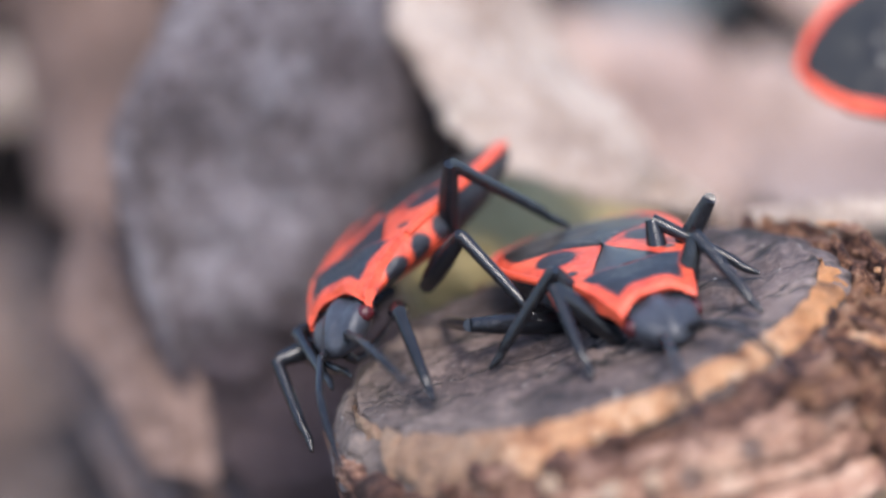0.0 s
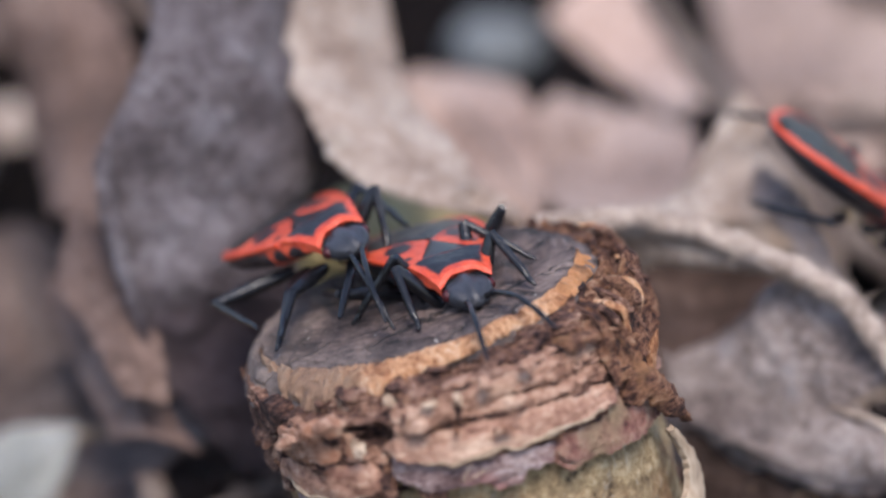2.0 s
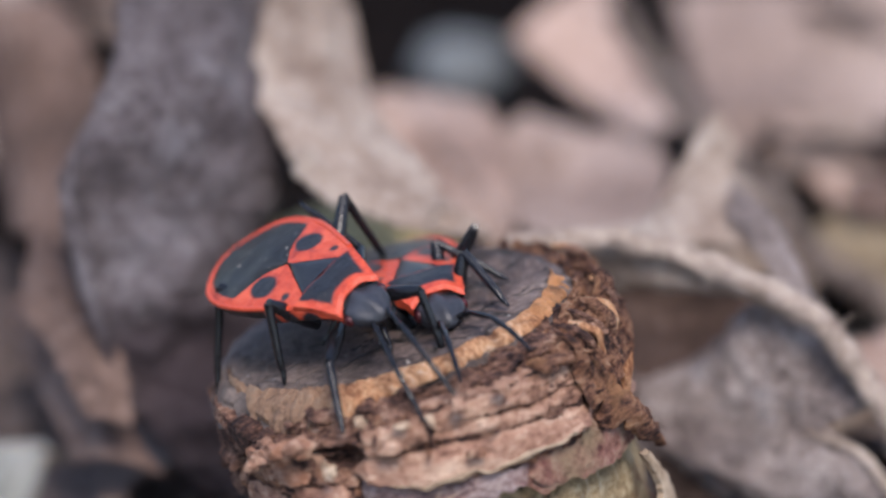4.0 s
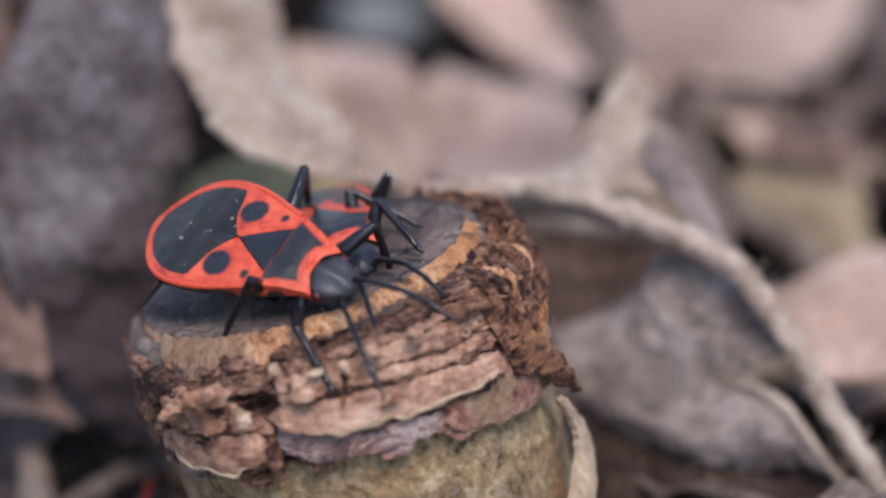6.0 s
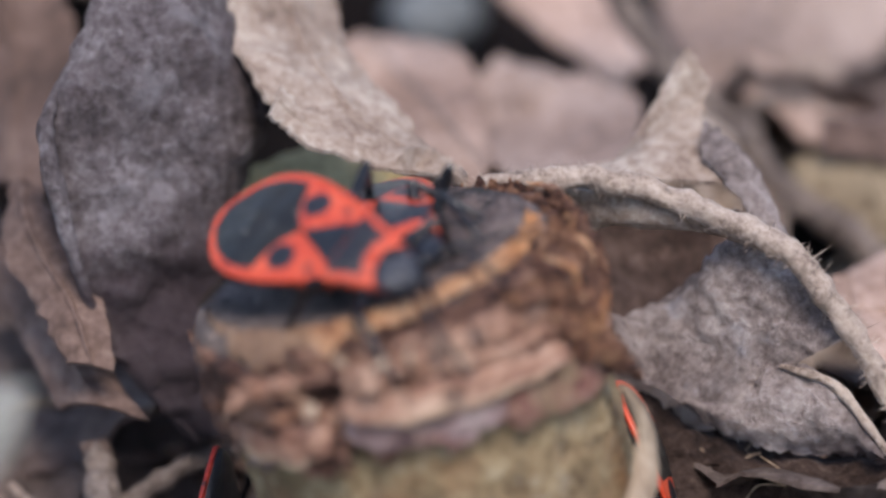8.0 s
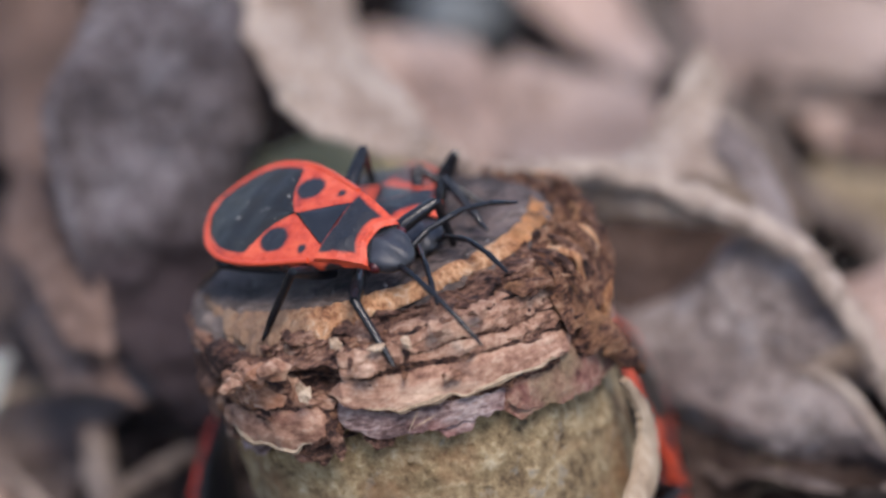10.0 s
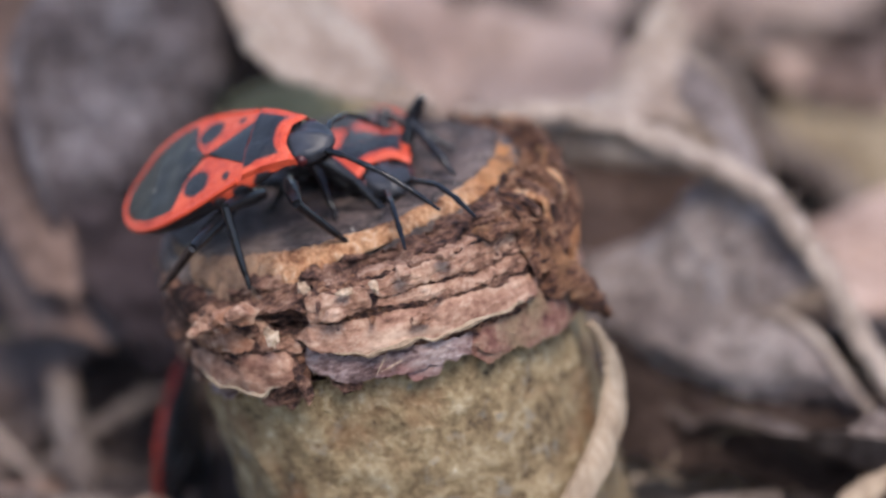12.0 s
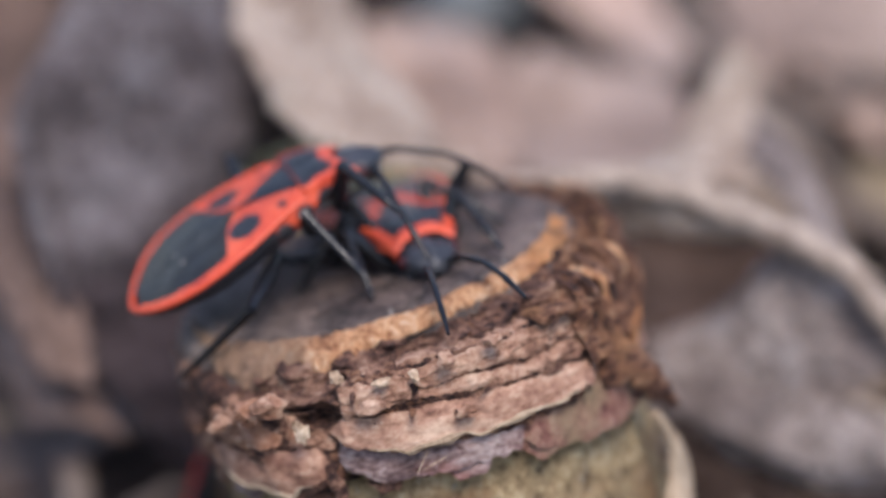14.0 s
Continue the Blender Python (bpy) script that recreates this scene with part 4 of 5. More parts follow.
    part("leaf_blade", blade([(-18.7, -21, 30), (-15.3, -22, 34.9), (-13.9, -23, 36.0), (-12.2, -24, 36.5)], [(-17.8, -24, 28), (-14.8, -24.3, 31.8), (-13.2, -25, 34.0), (-12.1, -24, 36.4)], 0.45, 0.15, 0.3, 40, 16, 31, 0.1, 0.1), WHITE_LEAF, ob)
    part("midrib", tube(RIB, [0.2, 0.15, 0.06], 7, 30, 0.3), WHITE_LEAF, ob)
    part("stalk", tube([(-18.4, -22.4, 29.2), (-19.6, -22, 22), (-20.4, -21, 14), (-20.6, -21, 6)], [0.3, 0.4, 0.5, 0.5], 8, 30, 0.2), WHITE_LEAF, ob)
    ob = thing("twig", "grey brown twig lying across the leaves", "twig")
    part("bark", tube([(9.6, 34, 29), (12.6, 32, 24.6), (15.8, 30, 21.8), (18.4, 27, 19.8), (21.7, 24, 18.4), (27, 20, 12)], [0.6, 0.65, 0.7, 0.65, 0.7, 0.6], 10, 60, 0.4), TWIG, ob)
    part("bud_knot", lump((16.4, 29.4, 21.6), (0.9, 0.8, 0.8), 2, 0.4), TWIG, ob)
    part("side_twig", tube([(15.8, 30, 21.8), (17.4, 31.5, 22.6), (19.8, 33, 22.2)], [0.4, 0.3, 0.15], 8, 20, 0.4), TWIG, ob)
    ob = thing("stem_stub", "mossy olive green stem behind the stump", "stem")
    for k, p in enumerate([(-4.4, 14.6, 25.0), (-3.2, 13.8, 25.4), (-1.8, 13.6, 25.0), (-0.6, 13.6, 24.0), (-3.4, 14.2, 22.8), (0.4, 13.8, 23.2)]):
        part("moss_clump", lump(p, (0.9, 0.6, 0.7), k * 2.1, 0.6, 1.3), MOSS, ob)
    part("bark", tube([(-2.0, 22, 8), (-1.5, 19, 20), (-1.8, 18, 24.2), (-1.8, 17.8, 25.2)], [4.6, 4.6, 4.0, 2.0], 20, 30, 0.25), MOSS, ob)
    ob = thing("stone", "pale blue grey stone in a dark gap", "stone")
    part("body", lump((2.6, 54, 17.2), (2.2, 2.0, 1.8), 3, 0.25), STONE, ob)


def litter_mesh(k):
    rnd = random.Random(100 + k)
    long, wide, curl = rnd.uniform(20, 34), rnd.uniform(5, 9), rnd.uniform(-2.5, 3.5)
    a, b = [], []
    for i in range(7):
        u = i / 6
        w = wide * math.sin(math.pi * min(1, u * 0.96 + 0.03)) ** 0.75 + 0.2
        z = curl * (2 * u - 1) ** 2
        a.append((long * (u - 0.5), -w, z + rnd.uniform(-0.8, 0.8)))
        b.append((long * (u - 0.5), w, z + rnd.uniform(-0.8, 0.8)))
    return blade(a, b, rnd.uniform(-2.0, 2.0), 1.0, 0.2, 26, 14, 40 + k, 0.5, 0.18)


def build_litter():
    rnd = random.Random(9)
    kinds = []
    mats = [LEAF, LEAF_DARK, LEAF, LEAF_PALE, LEAF_DARK, LEAF, LEAF_DARK, LEAF]
    labels = {LEAF: "dry pinkish brown leaf lying in the litter", LEAF_DARK: "dark brown rotting leaf in the litter", LEAF_PALE: "pale dry leaf lying in the litter"}
    for k in range(8):
        ob = thing("litter_leaf", labels[mats[k]], "dead leaf", group="leaf litter")
        part("leaf_blade", litter_mesh(k), mats[k], ob)
        part("midrib", tube(RIB, [0.35, 0.28, 0.1], 6, 24, 0.3), mats[k], ob)
        kinds.append(ob)
    used = set()
    for k in range(190):
        x, y = rnd.uniform(-70, 70), rnd.uniform(-25, 120)
        if math.hypot(x - 2, y + 2) < 26 and y < 12:
            x += math.copysign(24, x)
        if (-26 < x < 26 and y < 2) or (-12 < x < 20 and 30 < y < 92) or (-32 < x < -6 and 18 < y < 66):
            continue
        z = ground_height(x, y) + rnd.uniform(1.0, 4.5) + (2.0 if y > 35 else 0)
        m = pose(x * MM, y * MM, z * MM, rnd.uniform(-25, 25), rnd.uniform(-22, 22), rnd.uniform(0, 360))
        j = rnd.randrange(8)
        if j in used:
            copy_thing(kinds[j], m)
        else:
            used.add(j)
            kinds[j].matrix_basis = m
    for pts, rad, mat, label in (
            ([(10, -1, 15.8), (13.4, 0, 15.7), (17.7, 1, 15.9)], 0.5, TWIG, "grey brown stick lying at the foot of the stump"),
            ([(17.2, -5, 15.8), (20.9, -3, 18.1), (23.3, -2, 19.5)], 0.6, STRIP, "pale beige stick lying at the foot of the stump"),
            ([(-11.9, 10, 16.4), (-11.2, 7, 14.8), (-10, 4, 12.9)], 0.8, TWIG, "grey brown leaf stalk in the litter"),
            ([(-5.7, 12, 15.5), (-9.1, 10, 15.1), (-12.3, 7, 14)], 0.5, TWIG, "thin grey brown stick in the litter"),
            ([(-13.6, 0, 15.8), (-9.9, -1, 16.1), (-6.7, -2, 15.9)], 0.7, TWIG, "grey brown leaf stalk at the foot of the stump"),
            ([(15.5, 9, 16), (17, 6, 15.9), (19.2, 3, 14.6)], 0.7, LEAF, "rolled reddish brown leaf strip in the litter")):
        ob = thing("stick", label, "stick")
        part("bark", tube(pts, [rad * 0.7, rad, rad * 0.8, rad * 0.5], 10, 40, 0.5, rad * 9), mat, ob)
        part("broken_end", lump(pts[0], (rad * 0.75, rad * 0.75, rad * 0.75), rad, 0.5, 1.5, 2), LEAF_DARK, ob, "brown broken end")
    for k in range(14):
        p = Vector((rnd.uniform(12, 19), rnd.uniform(2, 6), rnd.uniform(15.5, 17.5)))
        path = [p]
        for _ in range(4):
            path.append(path[-1] + Vector((rnd.uniform(-1.2, 1.2), rnd.uniform(-0.6, 0.6), rnd.uniform(-0.7, 0.8))))
        ob = thing("root_thread", "fine pale root thread curling over the soil", "root", group="root threads")
        part("thread", tube(path, [0.05, 0.05, 0.03], 5, 24), STRIP, ob)
    # low debris close round the foot of the stump
    for k in range(26):
        a = rnd.uniform(0, 2 * math.pi)
        r = rnd.uniform(12, 26)
        x, y = r * math.cos(a), r * math.sin(a)
        z = ground_height(x, y) + rnd.uniform(0.6, 2.0)
        copy_thing(kinds[rnd.choice((1, 4, 6, 0, 1))], pose(x * MM, y * MM, z * MM, rnd.uniform(-18, 18), rnd.uniform(-18, 18), rnd.uniform(0, 360)))
    for k in range(40):
        a = rnd.uniform(0, 2 * math.pi)
        r = rnd.uniform(11, 45)
        x, y = r * math.cos(a), abs(r * math.sin(a)) - 4
        z = ground_height(x, y) + rnd.uniform(1.5, 4)
        d = Vector((rnd.uniform(-1, 1), rnd.uniform(-1, 1), rnd.uniform(-0.25, 0.25))) * rnd.uniform(3, 9)
        p = Vector((x, y, z))
        ob = thing("twig", "short dry twig in the litter", "twig", group="litter twigs")
        part("bark", tube([p - d, p + Vector((0, 0, 0.4)), p + d], [0.35, 0.3, 0.15], 7, 16, 0.4, k), rnd.choice((TWIG, STRIP, PETIOLE)), ob)
        part("broken_end", lump(p - d, (0.34, 0.34, 0.34), k, 0.5, 1.5, 2), LEAF_DARK, ob, "brown broken end")


# ---------------------------------------------------------------- the bugs
def table(points):
    def f(x):
        for (x0, v0), (x1, v1) in zip(points, points[1:]):
            if x <= x1:
                k = (x - x0) / (x1 - x0)
                k = max(0, min(1, k))
                return v0 + (v1 - v0) * k
        return points[-1][1]
    return f


half_width = table([(-5.6, 0.15), (-5.45, 0.68), (-5.0, 1.36), (-4.4, 1.95), (-3.5, 2.42), (-2.4, 2.60), (-1.2, 2.48), (0, 2.16), (1.4, 1.76), (2.2, 1.50), (2.9, 1.24), (3.4, 1.06)])
mid_height = table([(-5.6, 0.13), (-4.6, 0.42), (-3.4, 0.78), (-2, 0.98), (-0.5, 1.07), (1.0, 1.09), (1.6, 1.08), (2.4, 1.02), (3.4, 0.74)])
rim_height = table([(-5.6, 0.10), (-4, 0.50), (-2, 0.76), (0, 0.92), (1.4, 0.98), (2.4, 0.84), (3.4, 0.48)])


def back_point(x, y, lift=0.0):
    w = half_width(x)
    k = min(1, abs(y) / w)
    return (x, y, rim_height(x) + (mid_height(x) - rim_height(x)) * (1 - k ** 2.3) + lift)


scutellum_edge = table([(-0.72, 0.0), (1.45, 1.12)])


membrane_front = table([(-2.15, 2.20), (-1.95, 2.05), (-1.72, 1.60), (-1.55, 1.05), (-1.30, 0.62), (-1.0, 0.28), (-0.76, 0.02)])


def membrane_edge(x):
    """Half the width of the black membrane: pinched to a point at the scutellum, as broad as the body behind the spots."""
    return max(0.02, min(membrane_front(x), half_width(x) - 0.34))


COXAE = [(2.35, 0.85, -0.55), (1.05, 1.05, -0.65), (-0.35, 1.1, -0.65)]
FEMUR, TIBIA = (2.5, 2.6, 3.5), (3.0, 3.3, 4.4)
REST = [(4.5, 2.9), (1.2, 4.8), (-4.4, 4.2)]
KNEES = [(0.4, 0.75, 0.45), (0.0, 0.9, 0.30), (-0.45, 0.85, 0.12)]
EARLY_KNEE = (-0.74, 0.57, 0.35)
BACK_KNEE = (-1.0, -0.35, 0.1)
FAR_KNEES = [(0.3, 0.55, 0.95), (0.0, 0.65, 0.70), (0.18, 0.60, 0.79)]


def leg_pose(c, foot, a, b, knee_way=(0, 0, 1)):
    """Femur pose in the body's space and shin pose in the femur's space for a foot to stand at a place."""
    c, foot = Vector(c), Vector(foot)
    d = foot - c
    reach = max(abs(a - b) + 0.05, min(a + b - 0.05, d.length))
    d = d.normalized()
    x = (a * a - b * b + reach * reach) / (2 * reach)
    h = math.sqrt(max(0, a * a - x * x))
    up = Vector(knee_way)
    up = (up - d * up.dot(d)).normalized()
    knee = c + d * x + up * h
    end = c + d * reach

    def along(p, q):
        ax = (q - p).normalized()
        ay = up.cross(ax)
        ay = ay.normalized() if ay.length > 1e-6 else Vector((0, 1, 0))
        az = ax.cross(ay)
        return Matrix.Translation(p * MM) @ Matrix((ax, ay, az)).transposed().to_4x4()
    thigh = along(c, knee)
    shin = along(knee, end)
    return thigh, thigh.inverted() @ shin


def build_bug(label):
    bug = thing("firebug", label, "insect", group="red and black bugs")
    # belly with its upturned red rim
    rows = []
    for k in range(60):
        x = -5.6 + 8.8 * k / 59
        w, zr = half_width(x), rim_height(x)
        dep = 1.35 * math.sin(math.pi * min(1, max(0.03, (x + 5.8) / 9.1))) ** 0.6
        row = []
        for i in range(28):
            a = math.pi * i / 27
            y = -w * (math.cos(a) + 0.17 * math.sin(2 * a) * max(0, min(1, (x + 0.6) / 0.8)))
            row.append((x, y * (1.0 if 0 < i < 27 else 1.0), zr - dep * math.sin(a) ** 0.8))
        row += [back_point(x, w * 0.93, 0.02), back_point(x, 0, -0.15), back_point(x, -w * 0.93, 0.02)]
        rows.append(row)
    part("abdomen", weld_caps(grid(rows, True)), BELLY, bug, "black belly with red flank marks")
    rim = [(x, half_width(x) - 0.02, rim_height(x) + 0.02) for x in (1.2, 0.2, -0.8, -1.8, -2.8, -3.6, -4.3, -4.9, -5.35)]
    part("abdomen_rim", tube([*rim, (-5.66, 0, 0.10), *[(p[0], -p[1], p[2]) for p in reversed(rim)]], [0.12] * 6, 8, 90), RED, bug, "bright red abdomen rim")
    # wing membrane
    rows = []
    for k in range(40):
        x = -0.76 - 4.55 * k / 39
        e = max(membrane_edge(x), 0.01) + (0.06 * math.sin((x + 1.0) * 1.6) ** 2 + 0.05 * noise.noise(Vector((x * 2, 3, 1)))) * min(1, k / 6)
        rows.append([back_point(x, e * (2 * i / 23 - 1), 0.17 - 0.07 * (2 * i / 23 - 1) ** 2 + 0.05 * noise.noise(Vector((x * 1.3, i * 0.25, 5)))) for i in range(24)])
    part("wing_membrane", grid(rows), MEMBRANE, bug, "dusty black wing membrane")
    for s in (-1, 1):
        rows = []
        for k in range(60):
            x = 1.48 - 6.92 * k / 59
            inner = scutellum_edge(x) if x > -0.74 else membrane_edge(x)
            w = half_width(x)
            outer = max(w - 0.02, inner + 0.01)
            row = [back_point(x, s * (inner + (outer - inner) * i / 15), 0.12 - 0.08 * (i / 15) ** 3) for i in range(16)]
            p = row[-1]
            row.append((p[0], p[1] + s * 0.06, p[2] - 0.10))
            row.append((p[0], p[1] - s * 0.05, p[2] - 0.22))
            rows.append(row if s > 0 else row[::-1])
        part("forewing", grid(rows), RED_WING, bug, "red forewing with round black spot")
    rows = []
    for k in range(18):
        x = 1.5 - 2.26 * k / 17
        e = max(scutellum_edge(x) - 0.05, 0.01)
        rows.append([back_point(x, e * (2 * i / 13 - 1), 0.13 + 0.08 * (1 - (2 * i / 13 - 1) ** 2)) for i in range(14)])
    part("scutellum", grid(rows), BLACK, bug, "black triangular scutellum")
    rows = []
    for k in range(26):
        x = 1.40 + 2.02 * k / 25
        w = half_width(x) + 0.05
        drop = 0.16 * (k < 2) + 0.14 * (k > 23)
        bend = 0.42 * (k / 25) ** 2
        row = [back_point(x + bend * ((2 * i / 25 - 1) ** 2 - 0.62), w * (2 * i / 25 - 1) * 0.98, 0.20 - drop + 0.06 * math.sin((2 * i / 25 - 1) * 3.2) ** 2) for i in range(26)]
        lo = [(p[0], p[1], p[2] - 0.35) for p in (row[0], row[-1])]
        rows.append([lo[0], *row, lo[1]])
    part("pronotum", grid(rows), RED_NECK, bug, "red bordered pronotum with black patch")
    # head
    head = bmesh.new()
    bmesh.ops.create_uvsphere(head, u_segments=24, v_segments=16, radius=1)
    for v in head.verts:
        x, y, z = v.co
        f = 0.5 + 0.5 * x
        v.co = Vector((3.76 + 0.98 * x, y * (1.02 - 0.42 * f ** 3), 0.34 - 0.40 * f + z * (0.68 - 0.22 * f) + 0.07 * math.cos(y * 7) * (z > 0)))
    hd = part("head", head, HEAD, bug, "slate black triangular head")
    for s in (-1, 1):
        part("eye", lump((3.60, s * 0.90, 0.22), (0.26, 0.24, 0.26), 1, 0.02), EYE, hd, "dark red bulging eye")
    part("rostrum", tube([(4.3, 0, -0.35), (4.0, 0, -0.75), (2.9, 0, -0.85), (1.8, 0, -0.8)], [0.14, 0.12, 0.1, 0.05], 8, 16), LEG, hd)
    legs = []
    for s in (-1, 1):
        an = new("antenna", finish("antenna", tube([(0, 0, 0), (1.0, 0, 0.28), (1.15, 0, 0.30), (2.7, 0, 0.2), (2.85, 0, 0.17), (3.9, 0, -0.25), (4.0, 0, -0.3), (5.1, 0, -1.0)], [0.12, 0.14, 0.09, 0.13, 0.08, 0.12, 0.09, 0.13, 0.06], 8, 60), LEG))
        an.parent = bug
        an.matrix_basis = pose(4.25 * MM, s * 0.36 * MM, -0.02 * MM, 0, 12, s * 24)
        legs.append(an)
        for k in range(3):
            fem = new("femur", finish("femur", tube([(0, 0, 0), (FEMUR[k] * 0.5, 0, 0.03), (FEMUR[k], 0, 0)], [0.22, 0.31, 0.32, 0.28, 0.20], 10, 20), LEG))
            fem.parent = bug
            tib = new("tibia", finish("tibia", tube([(0, 0, 0), (TIBIA[k] * 0.4, 0, 0), (TIBIA[k] * 0.72, 0, 0.0), (TIBIA[k] * 0.86, 0, -0.05), (TIBIA[k], 0, 0.0)], [0.19, 0.18, 0.17, 0.16, 0.13, 0.12, 0.06], 8, 26), LEG))
            tib.parent = fem
            c = (COXAE[k][0], s * COXAE[k][1], COXAE[k][2])
            a, b = leg_pose(c, (REST[k][0], s * REST[k][1], -1.35), FEMUR[k], TIBIA[k], (KNEES[k][0], s * KNEES[k][1], KNEES[k][2]))
            fem.matrix_basis, tib.matrix_basis = a, b
    return bug


def limbs(bug):
    """The femora with their shins, and the antennae, in the order in which they were built."""
    fem = [o for o in bug.children if o.name.startswith("femur")]
    fem.sort(key=lambda o: (o.matrix_basis.translation.y > 0, -o.matrix_basis.translation.x))
    ant = sorted((o for o in bug.children if o.name.startswith("antenna")), key=lambda o: o.matrix_basis.translation.y)
    return [(f, f.children[0]) for f in fem], ant


def on_stump(p):
    """The place on the cut stem below a point, in metres of the world."""
    q = STUMP.inverted() @ Vector(p)
    r = math.hypot(q.x, q.y)
    edge = 7.6 * MM
    if r > edge:
        k = min(1, (r - edge) / (3 * MM))
        f = (edge + 1.6 * MM * k) / r
        return STUMP @ Vector((q.x * f, q.y * f, -(r - edge) * 1.1))
    return STUMP @ Vector((q.x, q.y, 0.12 * MM))


def bug_pose(row):
    x, y, z, rx, ry, rz = row
    return pose(x * MM, y * MM, z * MM, rx, ry, rz)


def key_bug(bug, rows, feet, surface_at, hold=2.2, steps=None, feelers=None, raised=False, near_lift=0.0):
    """Keys a bug's body, and its feet so that each stands still until it is left too far behind."""
    legs, ants = limbs(bug)
    walk(bug, [(r[0], bug_pose(r[1:])) for r in rows])
    stand = {}
    keys = {}
    for r in rows:
        m = bug_pose(r[1:])
        for n, (fem, tib) in enumerate(legs):
            k, s = n % 3, (-1 if n < 3 else 1)
            fx, fy = feet[n]
            want = surface_at(m @ Vector((fx * MM, fy * MM, -1.35 * MM)))
            c = Vector((COXAE[k][0], s * COXAE[k][1], COXAE[k][2]))
            reach = ((m @ (c * MM)) - stand[n]).length / MM if n in stand else 99
            if n not in stand or (stand[n] - want).length > hold * MM or reach > FEMUR[k] + TIBIA[k] - 0.2:
                stand[n] = want
            if steps and n in steps:
                stand[n] = Vector([p for t, p in steps[n] if t <= r[0] + 0.01][-1]) * MM
            foot = (m.inverted() @ stand[n]) / MM
            a, b = leg_pose(c, foot, FEMUR[k], TIBIA[k], BACK_KNEE if steps and raised and n == 2 and 4.5 < r[0] < 11.8 else (EARLY_KNEE if k == 2 and 0.2 < r[0] < 3 else FAR_KNEES[k]) if raised and s > 0 else (KNEES[k][0], s * KNEES[k][1], KNEES[k][2] + (near_lift if s < 0 and k < 2 else 0.0)))
            keys.setdefault(fem, []).append((r[0], a))
            keys.setdefault(tib, []).append((r[0], b))
    for ob, rs in keys.items():
        walk(ob, rs)
    for ant, aims in zip(ants, feelers or ()):
        root, rs = ant.matrix_basis.translation.copy(), []
        for r in rows:
            prior = [a for a in aims if a[0] <= r[0] + 0.01][-1]
            after = ([a for a in aims if a[0] > r[0] + 0.01] or [prior])[0]
            k = (r[0] - prior[0]) / max(after[0] - prior[0], 1e-6) if after is not prior else 0
            goal = Vector(prior[1]).lerp(Vector(after[1]), k) * MM
            d = (bug_pose(r[1:]).inverted() @ goal - root).normalized()
            rs.append((r[0], Matrix.Translation(root) @ d.to_track_quat("X", "Z").to_matrix().to_4x4()))
        walk(ant, rs)


FEET = [(4.5, -2.9), (1.2, -4.8), (-4.4, -4.2), (4.5, 2.9), (1.2, 4.8), (-4.4, 4.2)]

build_ground()
stump = build_stump()
build_big_leaves()
build_litter()
bug_a = build_bug("red and black firebug climbing over another one on the stump")
bug_b = copy_thing(bug_a, pose(0, 0, 0))
tagged(bug_b, "red and black firebug crouching low on the cut stump")
bug_c = copy_thing(bug_a, pose(0, 0, 0))
tagged(bug_c, "red and black firebug walking over dry leaves")
bug_d = copy_thing(bug_a, pose(0.0107, 0.0044, 0.0194, 0, 74, 0))
tagged(bug_d, "red and black firebug low behind the stump")
bug_e = copy_thing(bug_a, pose(-0.0065, 0.0050, 0.0140, 0, 94, 180))
tagged(bug_e, "red and black firebug clinging low on the stump")
for rim in [o for o in bug_e.children if o.name.startswith("abdomen_rim")]:
    rim.data = rim.data.copy()
    rim.data.materials[0] = BANDED
    tagged(rim, "red abdomen rim banded with black")
focus = new("focus_point")
cam.data.dof.focus_object = focus


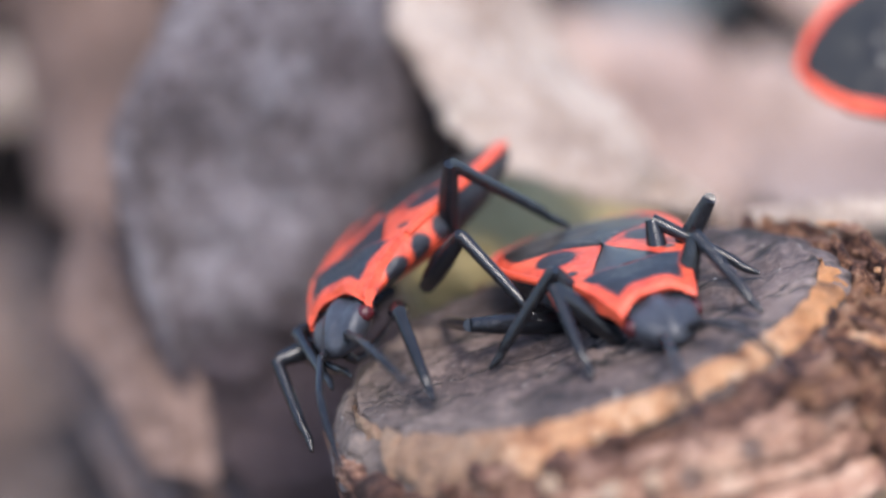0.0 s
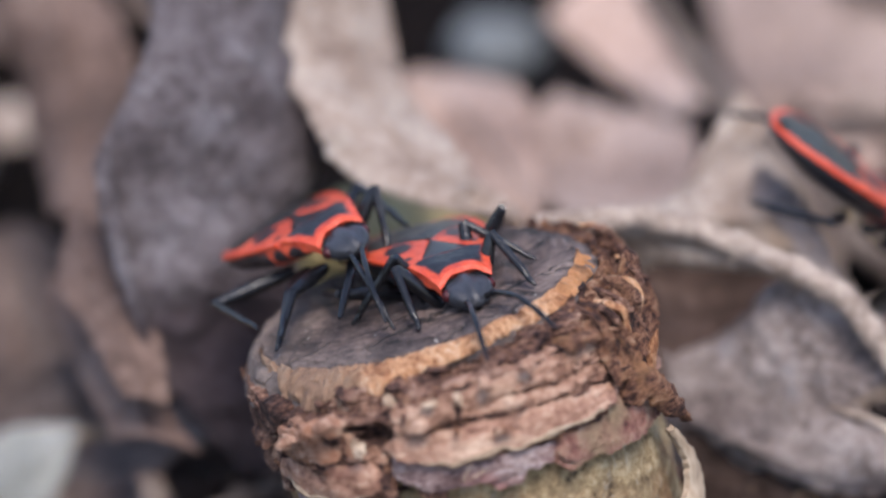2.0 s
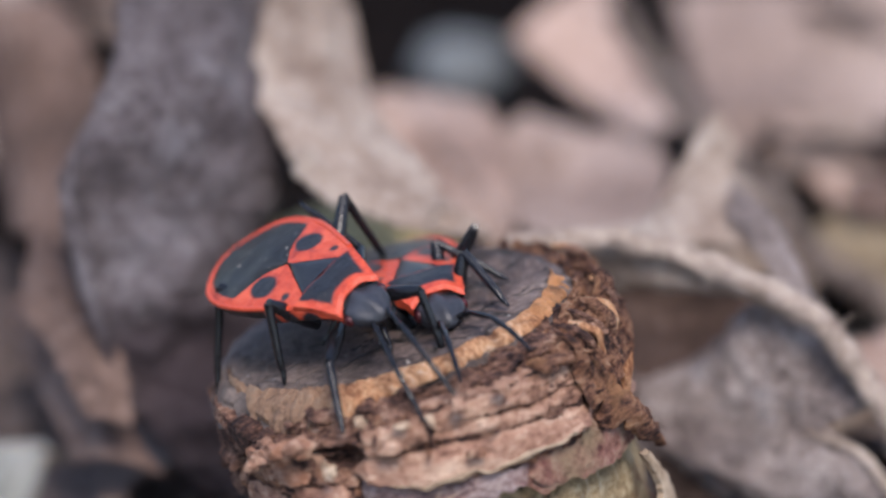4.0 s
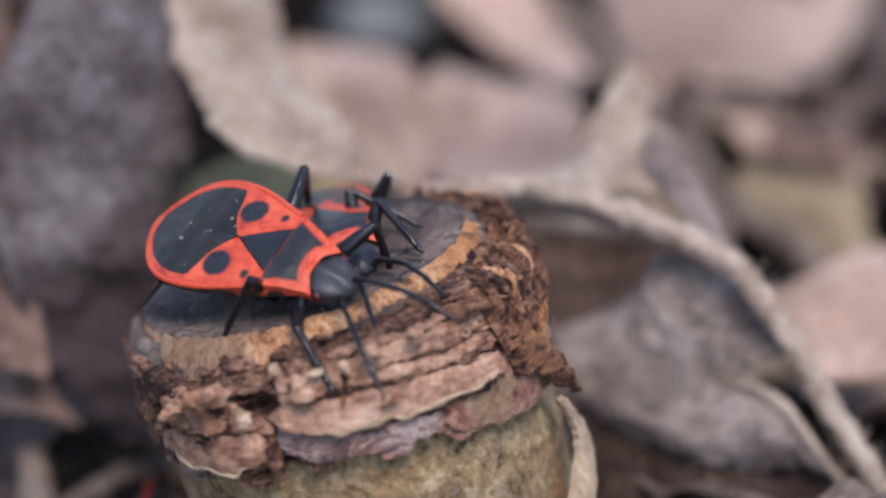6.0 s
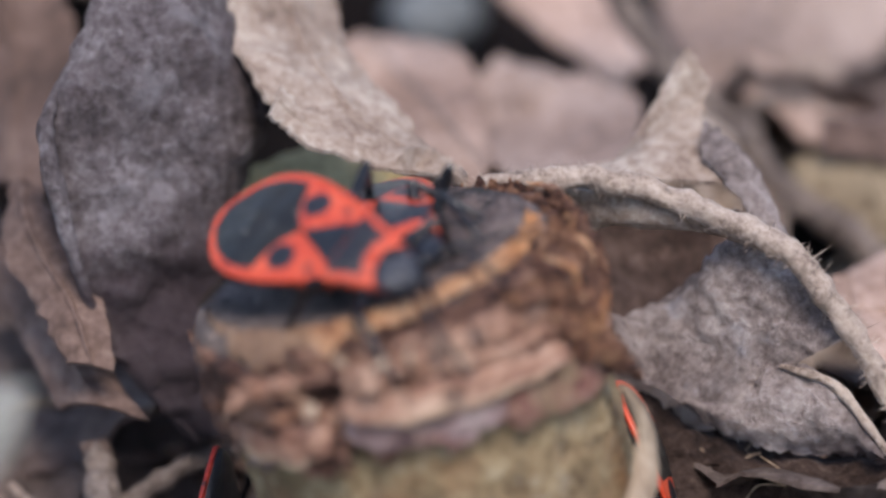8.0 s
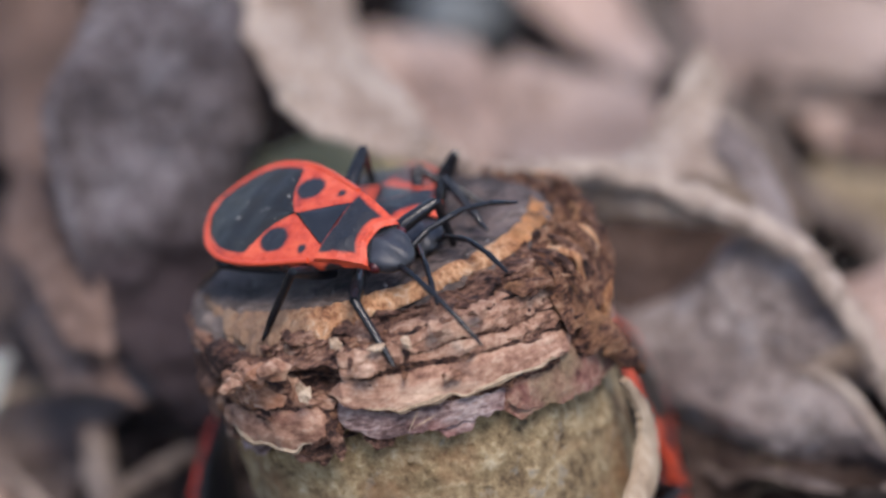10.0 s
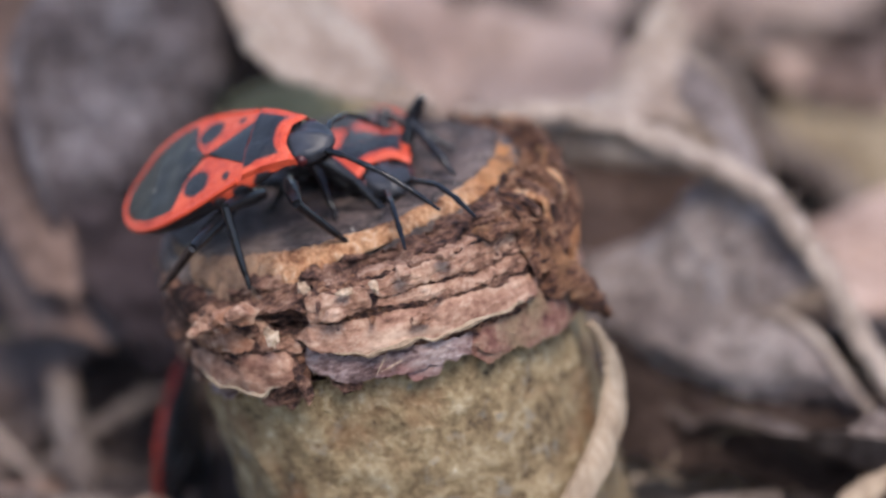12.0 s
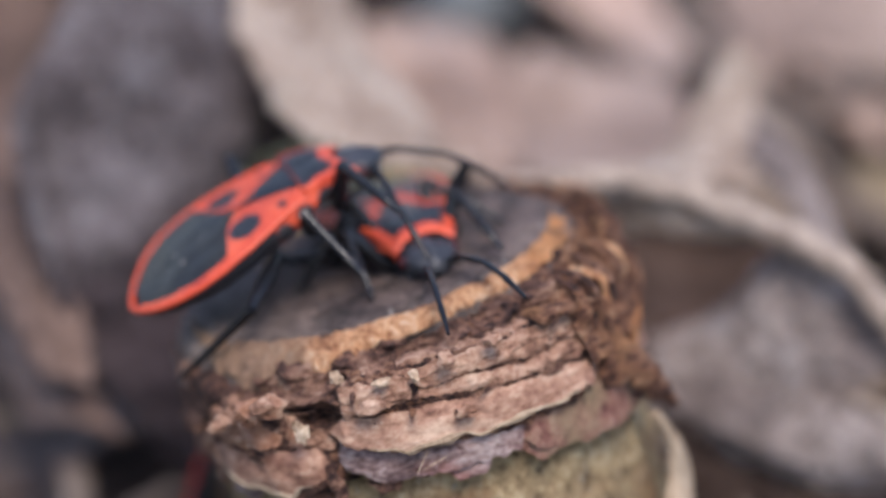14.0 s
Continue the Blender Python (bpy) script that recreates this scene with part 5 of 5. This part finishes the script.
def motions():
    rows_a = [
        (0.0, -5.29, 4.26, 30.04, 36.0, 8.8, -113.7),
        (0.5, -5.55, 4.97, 29.67, 31.0, -4.1, -90.5),
        (1.0, -5.26, 4.86, 29.77, 20.7, -11.0, -78.5),
        (1.5, -5.11, 4.54, 30.15, 19.2, -17.9, -72.6),
        (2.0, -4.57, 4.30, 30.36, 18.3, -20.5, -61.9),
        (2.5, -4.25, 2.54, 30.96, 19.3, -18.5, -56.4),
        (5.0, -2.13, -2.61, 32.02, 28.9, -2.3, -45.2),
        (5.5, -1.71, -2.90, 31.78, 28.4, -1.0, -41.1),
        (6.0, -1.66, -3.12, 31.72, 31.2, -2.3, -41.9),
        (6.5, -1.70, -3.45, 31.89, 29.5, -2.1, -42.1),
        (7.0, -1.68, -3.45, 31.85, 32.0, -1.8, -41.5),
        (7.5, -1.68, -3.45, 31.85, 32.0, -1.8, -41.5),
        (10.0, -1.89, -3.42, 31.81, 31.3, -5.5, -41.0),
        (10.5, -2.06, -3.31, 31.59, 27.6, -10.0, -42.4),
        (11.0, -2.65, -3.40, 31.72, 33.0, -14.9, -41.2),
        (11.5, -3.20, -3.05, 31.97, 31.4, -19.0, -37.3),
        (12.0, -3.84, -2.94, 32.01, 28.7, -28.1, -27.7),
        (12.5, -3.74, -2.06, 31.77, 20.7, -30.9, -9.8),
        (13.0, -3.49, -1.90, 32.09, 6.5, -31.1, 8.5),
        (13.5, -3.84, -1.35, 32.02, -1.4, -28.5, 19.6),
        (14.0, -3.76, -0.84, 31.93, -2.4, -27.3, 20.4),
    ]
    steps = [
        [(0, (-7.7, -1.0, 26.8)), (0.5, (-5.8, -3.0, 29.1)), (5, (1.05, -9.6, 29.2)), (11.4, (0.5, -6.2, 30.4)), (13.5, (1.0, -4.0, 33.8))],
        [(0, (-7.1, -1.0, 28.7)), (0.5, (-6.8, -2.0, 29.2)), (1, (-5.6, -3.0, 29.7)), (5, (-3.3, -5.3, 29.3)), (9.9, (-4.1, -7.6, 29.3)), (11.4, (-3.3, -8.0, 29.3)), (13.4, (-0.1, -5.0, 31.6))],
        [(0, (-6.6, -1.0, 29.1)), (5, (-6.9, 0.6, 27.75)), (12, (-6.9, -4.0, 27.3))],
        [(0, (-4.3, -3.0, 29.3)), (1, (-3.3, -3.0, 30.3)), (5, (3.4, -2.5, 30.6)), (12, (2.8, -4.0, 29.7))],
        [(0, (-1.4, 0.0, 30.2)), (1, (-1.3, 2.0, 30.8)), (5, (0.2, 4.0, 30.2))],
        [(0, (-0.6, 4.5, 31.0)), (5, (0.0, 3.5, 30.6)), (12, (-4.2, 4.6, 28.8))],
    ]
    steps = {n: [(s, settle(p, 1.25)) for s, p in leg] for n, leg in enumerate(steps)}
    feelers = [
        [(0, (-7.4, -6.0, 28.8)), (1.5, (-0.4, -8.0, 31.5)), (5, (2.5, -12.0, 29.4)), (10, (5.1, -12.0, 30.9)), (11, (3.0, -9.0, 31.8)), (12, (1.2, -6.0, 33.5)), (12.5, (1.4, -4.0, 33.0)), (13, (0.9, -3.0, 32.4)), (14, (1.0, -3.0, 33.3))],
        [(0, (-5.2, -6.0, 32.0)), (1.5, (-2.3, -6.0, 31.5)), (5, (3.1, -8.0, 32.0)), (10, (4.2, -4.0, 33.5)), (11, (3.6, -4.0, 30.7)), (12, (0.9, 0.0, 33.4)), (12.5, (4.0, 1.0, 33.4)), (13, (6.0, 1.0, 34.4)), (14, (6.0, 1.0, 33.4))],
    ]
    key_bug(bug_a, rows_a, FEET, on_stump, steps=steps, feelers=feelers, raised=True, near_lift=0.5)
    b = (0.73, 1.01, 30.62, 8.1, -9.0, -70.5)
    feet_b = [(4.3, -2.4), (0.8, -4.2), (-4.0, -4.0), (4.6, 2.6), (1.9, 3.6), (-2.8, 3.6)]
    key_bug(bug_b, [(0.0, *b), (14.0, *b)], feet_b, on_stump, hold=2.0, feelers=[[(0, (2.4, -7.5, 32.0)), (14, (2.4, -7.5, 32.0))], [(0, (4.8, -6.5, 32.8)), (14, (4.8, -6.5, 32.8))]], raised=True)
    c = [
        (0.0, 11.66, 12.0, 33.13, 28, -5, 5),
        (0.5, 12.92, 12.0, 32.88, 25, 8, 11),
        (0.9, 14.14, 12.0, 33.37, 24, 18.5, 17),
        (1.2, 15.61, 12.0, 31.79, 34, 38, 29),
        (1.5, 16.70, 12.0, 31.54, 31, 45, 31),
        (2.0, 17.68, 12.0, 28.80, 14, 46, 33),
        (2.5, 18.52, 12.0, 26.80, -4, 47, 36),
        (3.5, 25.0, 9.0, 22.0, 0, 30, 20),
        (5.0, 34.0, -2.0, 18.0, 0, 20, 5),
        (14.0, 46.0, -6.0, 12.0, 0, 10, 5),
    ]
    trail = {2: [(0.0, (8.6, 10.5, 28.7)), (1.5, (9.9, 10.5, 29.4)), (2.0, (13.4, 10.5, 29.2)), (2.5, (14.2, 10.5, 28.6)), (3.5, (20.5, 6.0, 21.0)), (5.0, (29.5, -4.0, 16.5)), (14.0, (41.5, -9.0, 10.5))]}
    trail = {n: [(t, Vector(p)) for t, p in leg] for n, leg in trail.items()}
    key_bug(bug_c, c, FEET, lambda p: Vector((p.x, p.y, p.z)), steps=trail)
    d0, d1, d2 = pose(0.0109, 0.0054, 0.0140, 0, 74, 0), pose(0.0109, 0.0044, 0.0190, 0, 74, 0), pose(0.0112, 0.0120, 0.0100, 0, 74, 20)
    walk(bug_d, [(0.0, d0), (6.0, d0), (7.5, pose(0.0114, 0.0048, 0.0152, 0, 74, 0)), (9.5, d1), (10.6, d1), (11.7, d2), (14.0, d2)])
    e0, e1 = pose(-0.0062, 0.0050, 0.0122, 10, 94, 180), pose(-0.0062, 0.0050, 0.0140, 10, 94, 180)
    walk(bug_e, [(0.0, e0), (6.0, e0), (9.5, e1), (14.0, e1)])
    early, near, far = pose(-0.002, 0.0, 0.030), pose(-0.002, -0.004, 0.031), pose(0.002, 0.012, 0.029)
    walk(focus, [(0.0, early), (1.5, pose(-0.002, -0.001, 0.030)), (2.5, pose(-0.002, -0.004, 0.030)), (5.0, pose(-0.002, -0.003, 0.031)), (6.6, near), (7.0, pose(-0.001, 0.003, 0.030)), (7.4, far), (7.8, far), (8.4, near), (9.8, pose(-0.002, -0.006, 0.032)), (11.5, pose(-0.002, -0.006, 0.032)), (12.5, pose(-0.002, -0.0085, 0.033)), (14.0, pose(-0.002, -0.0085, 0.033))])


motions()
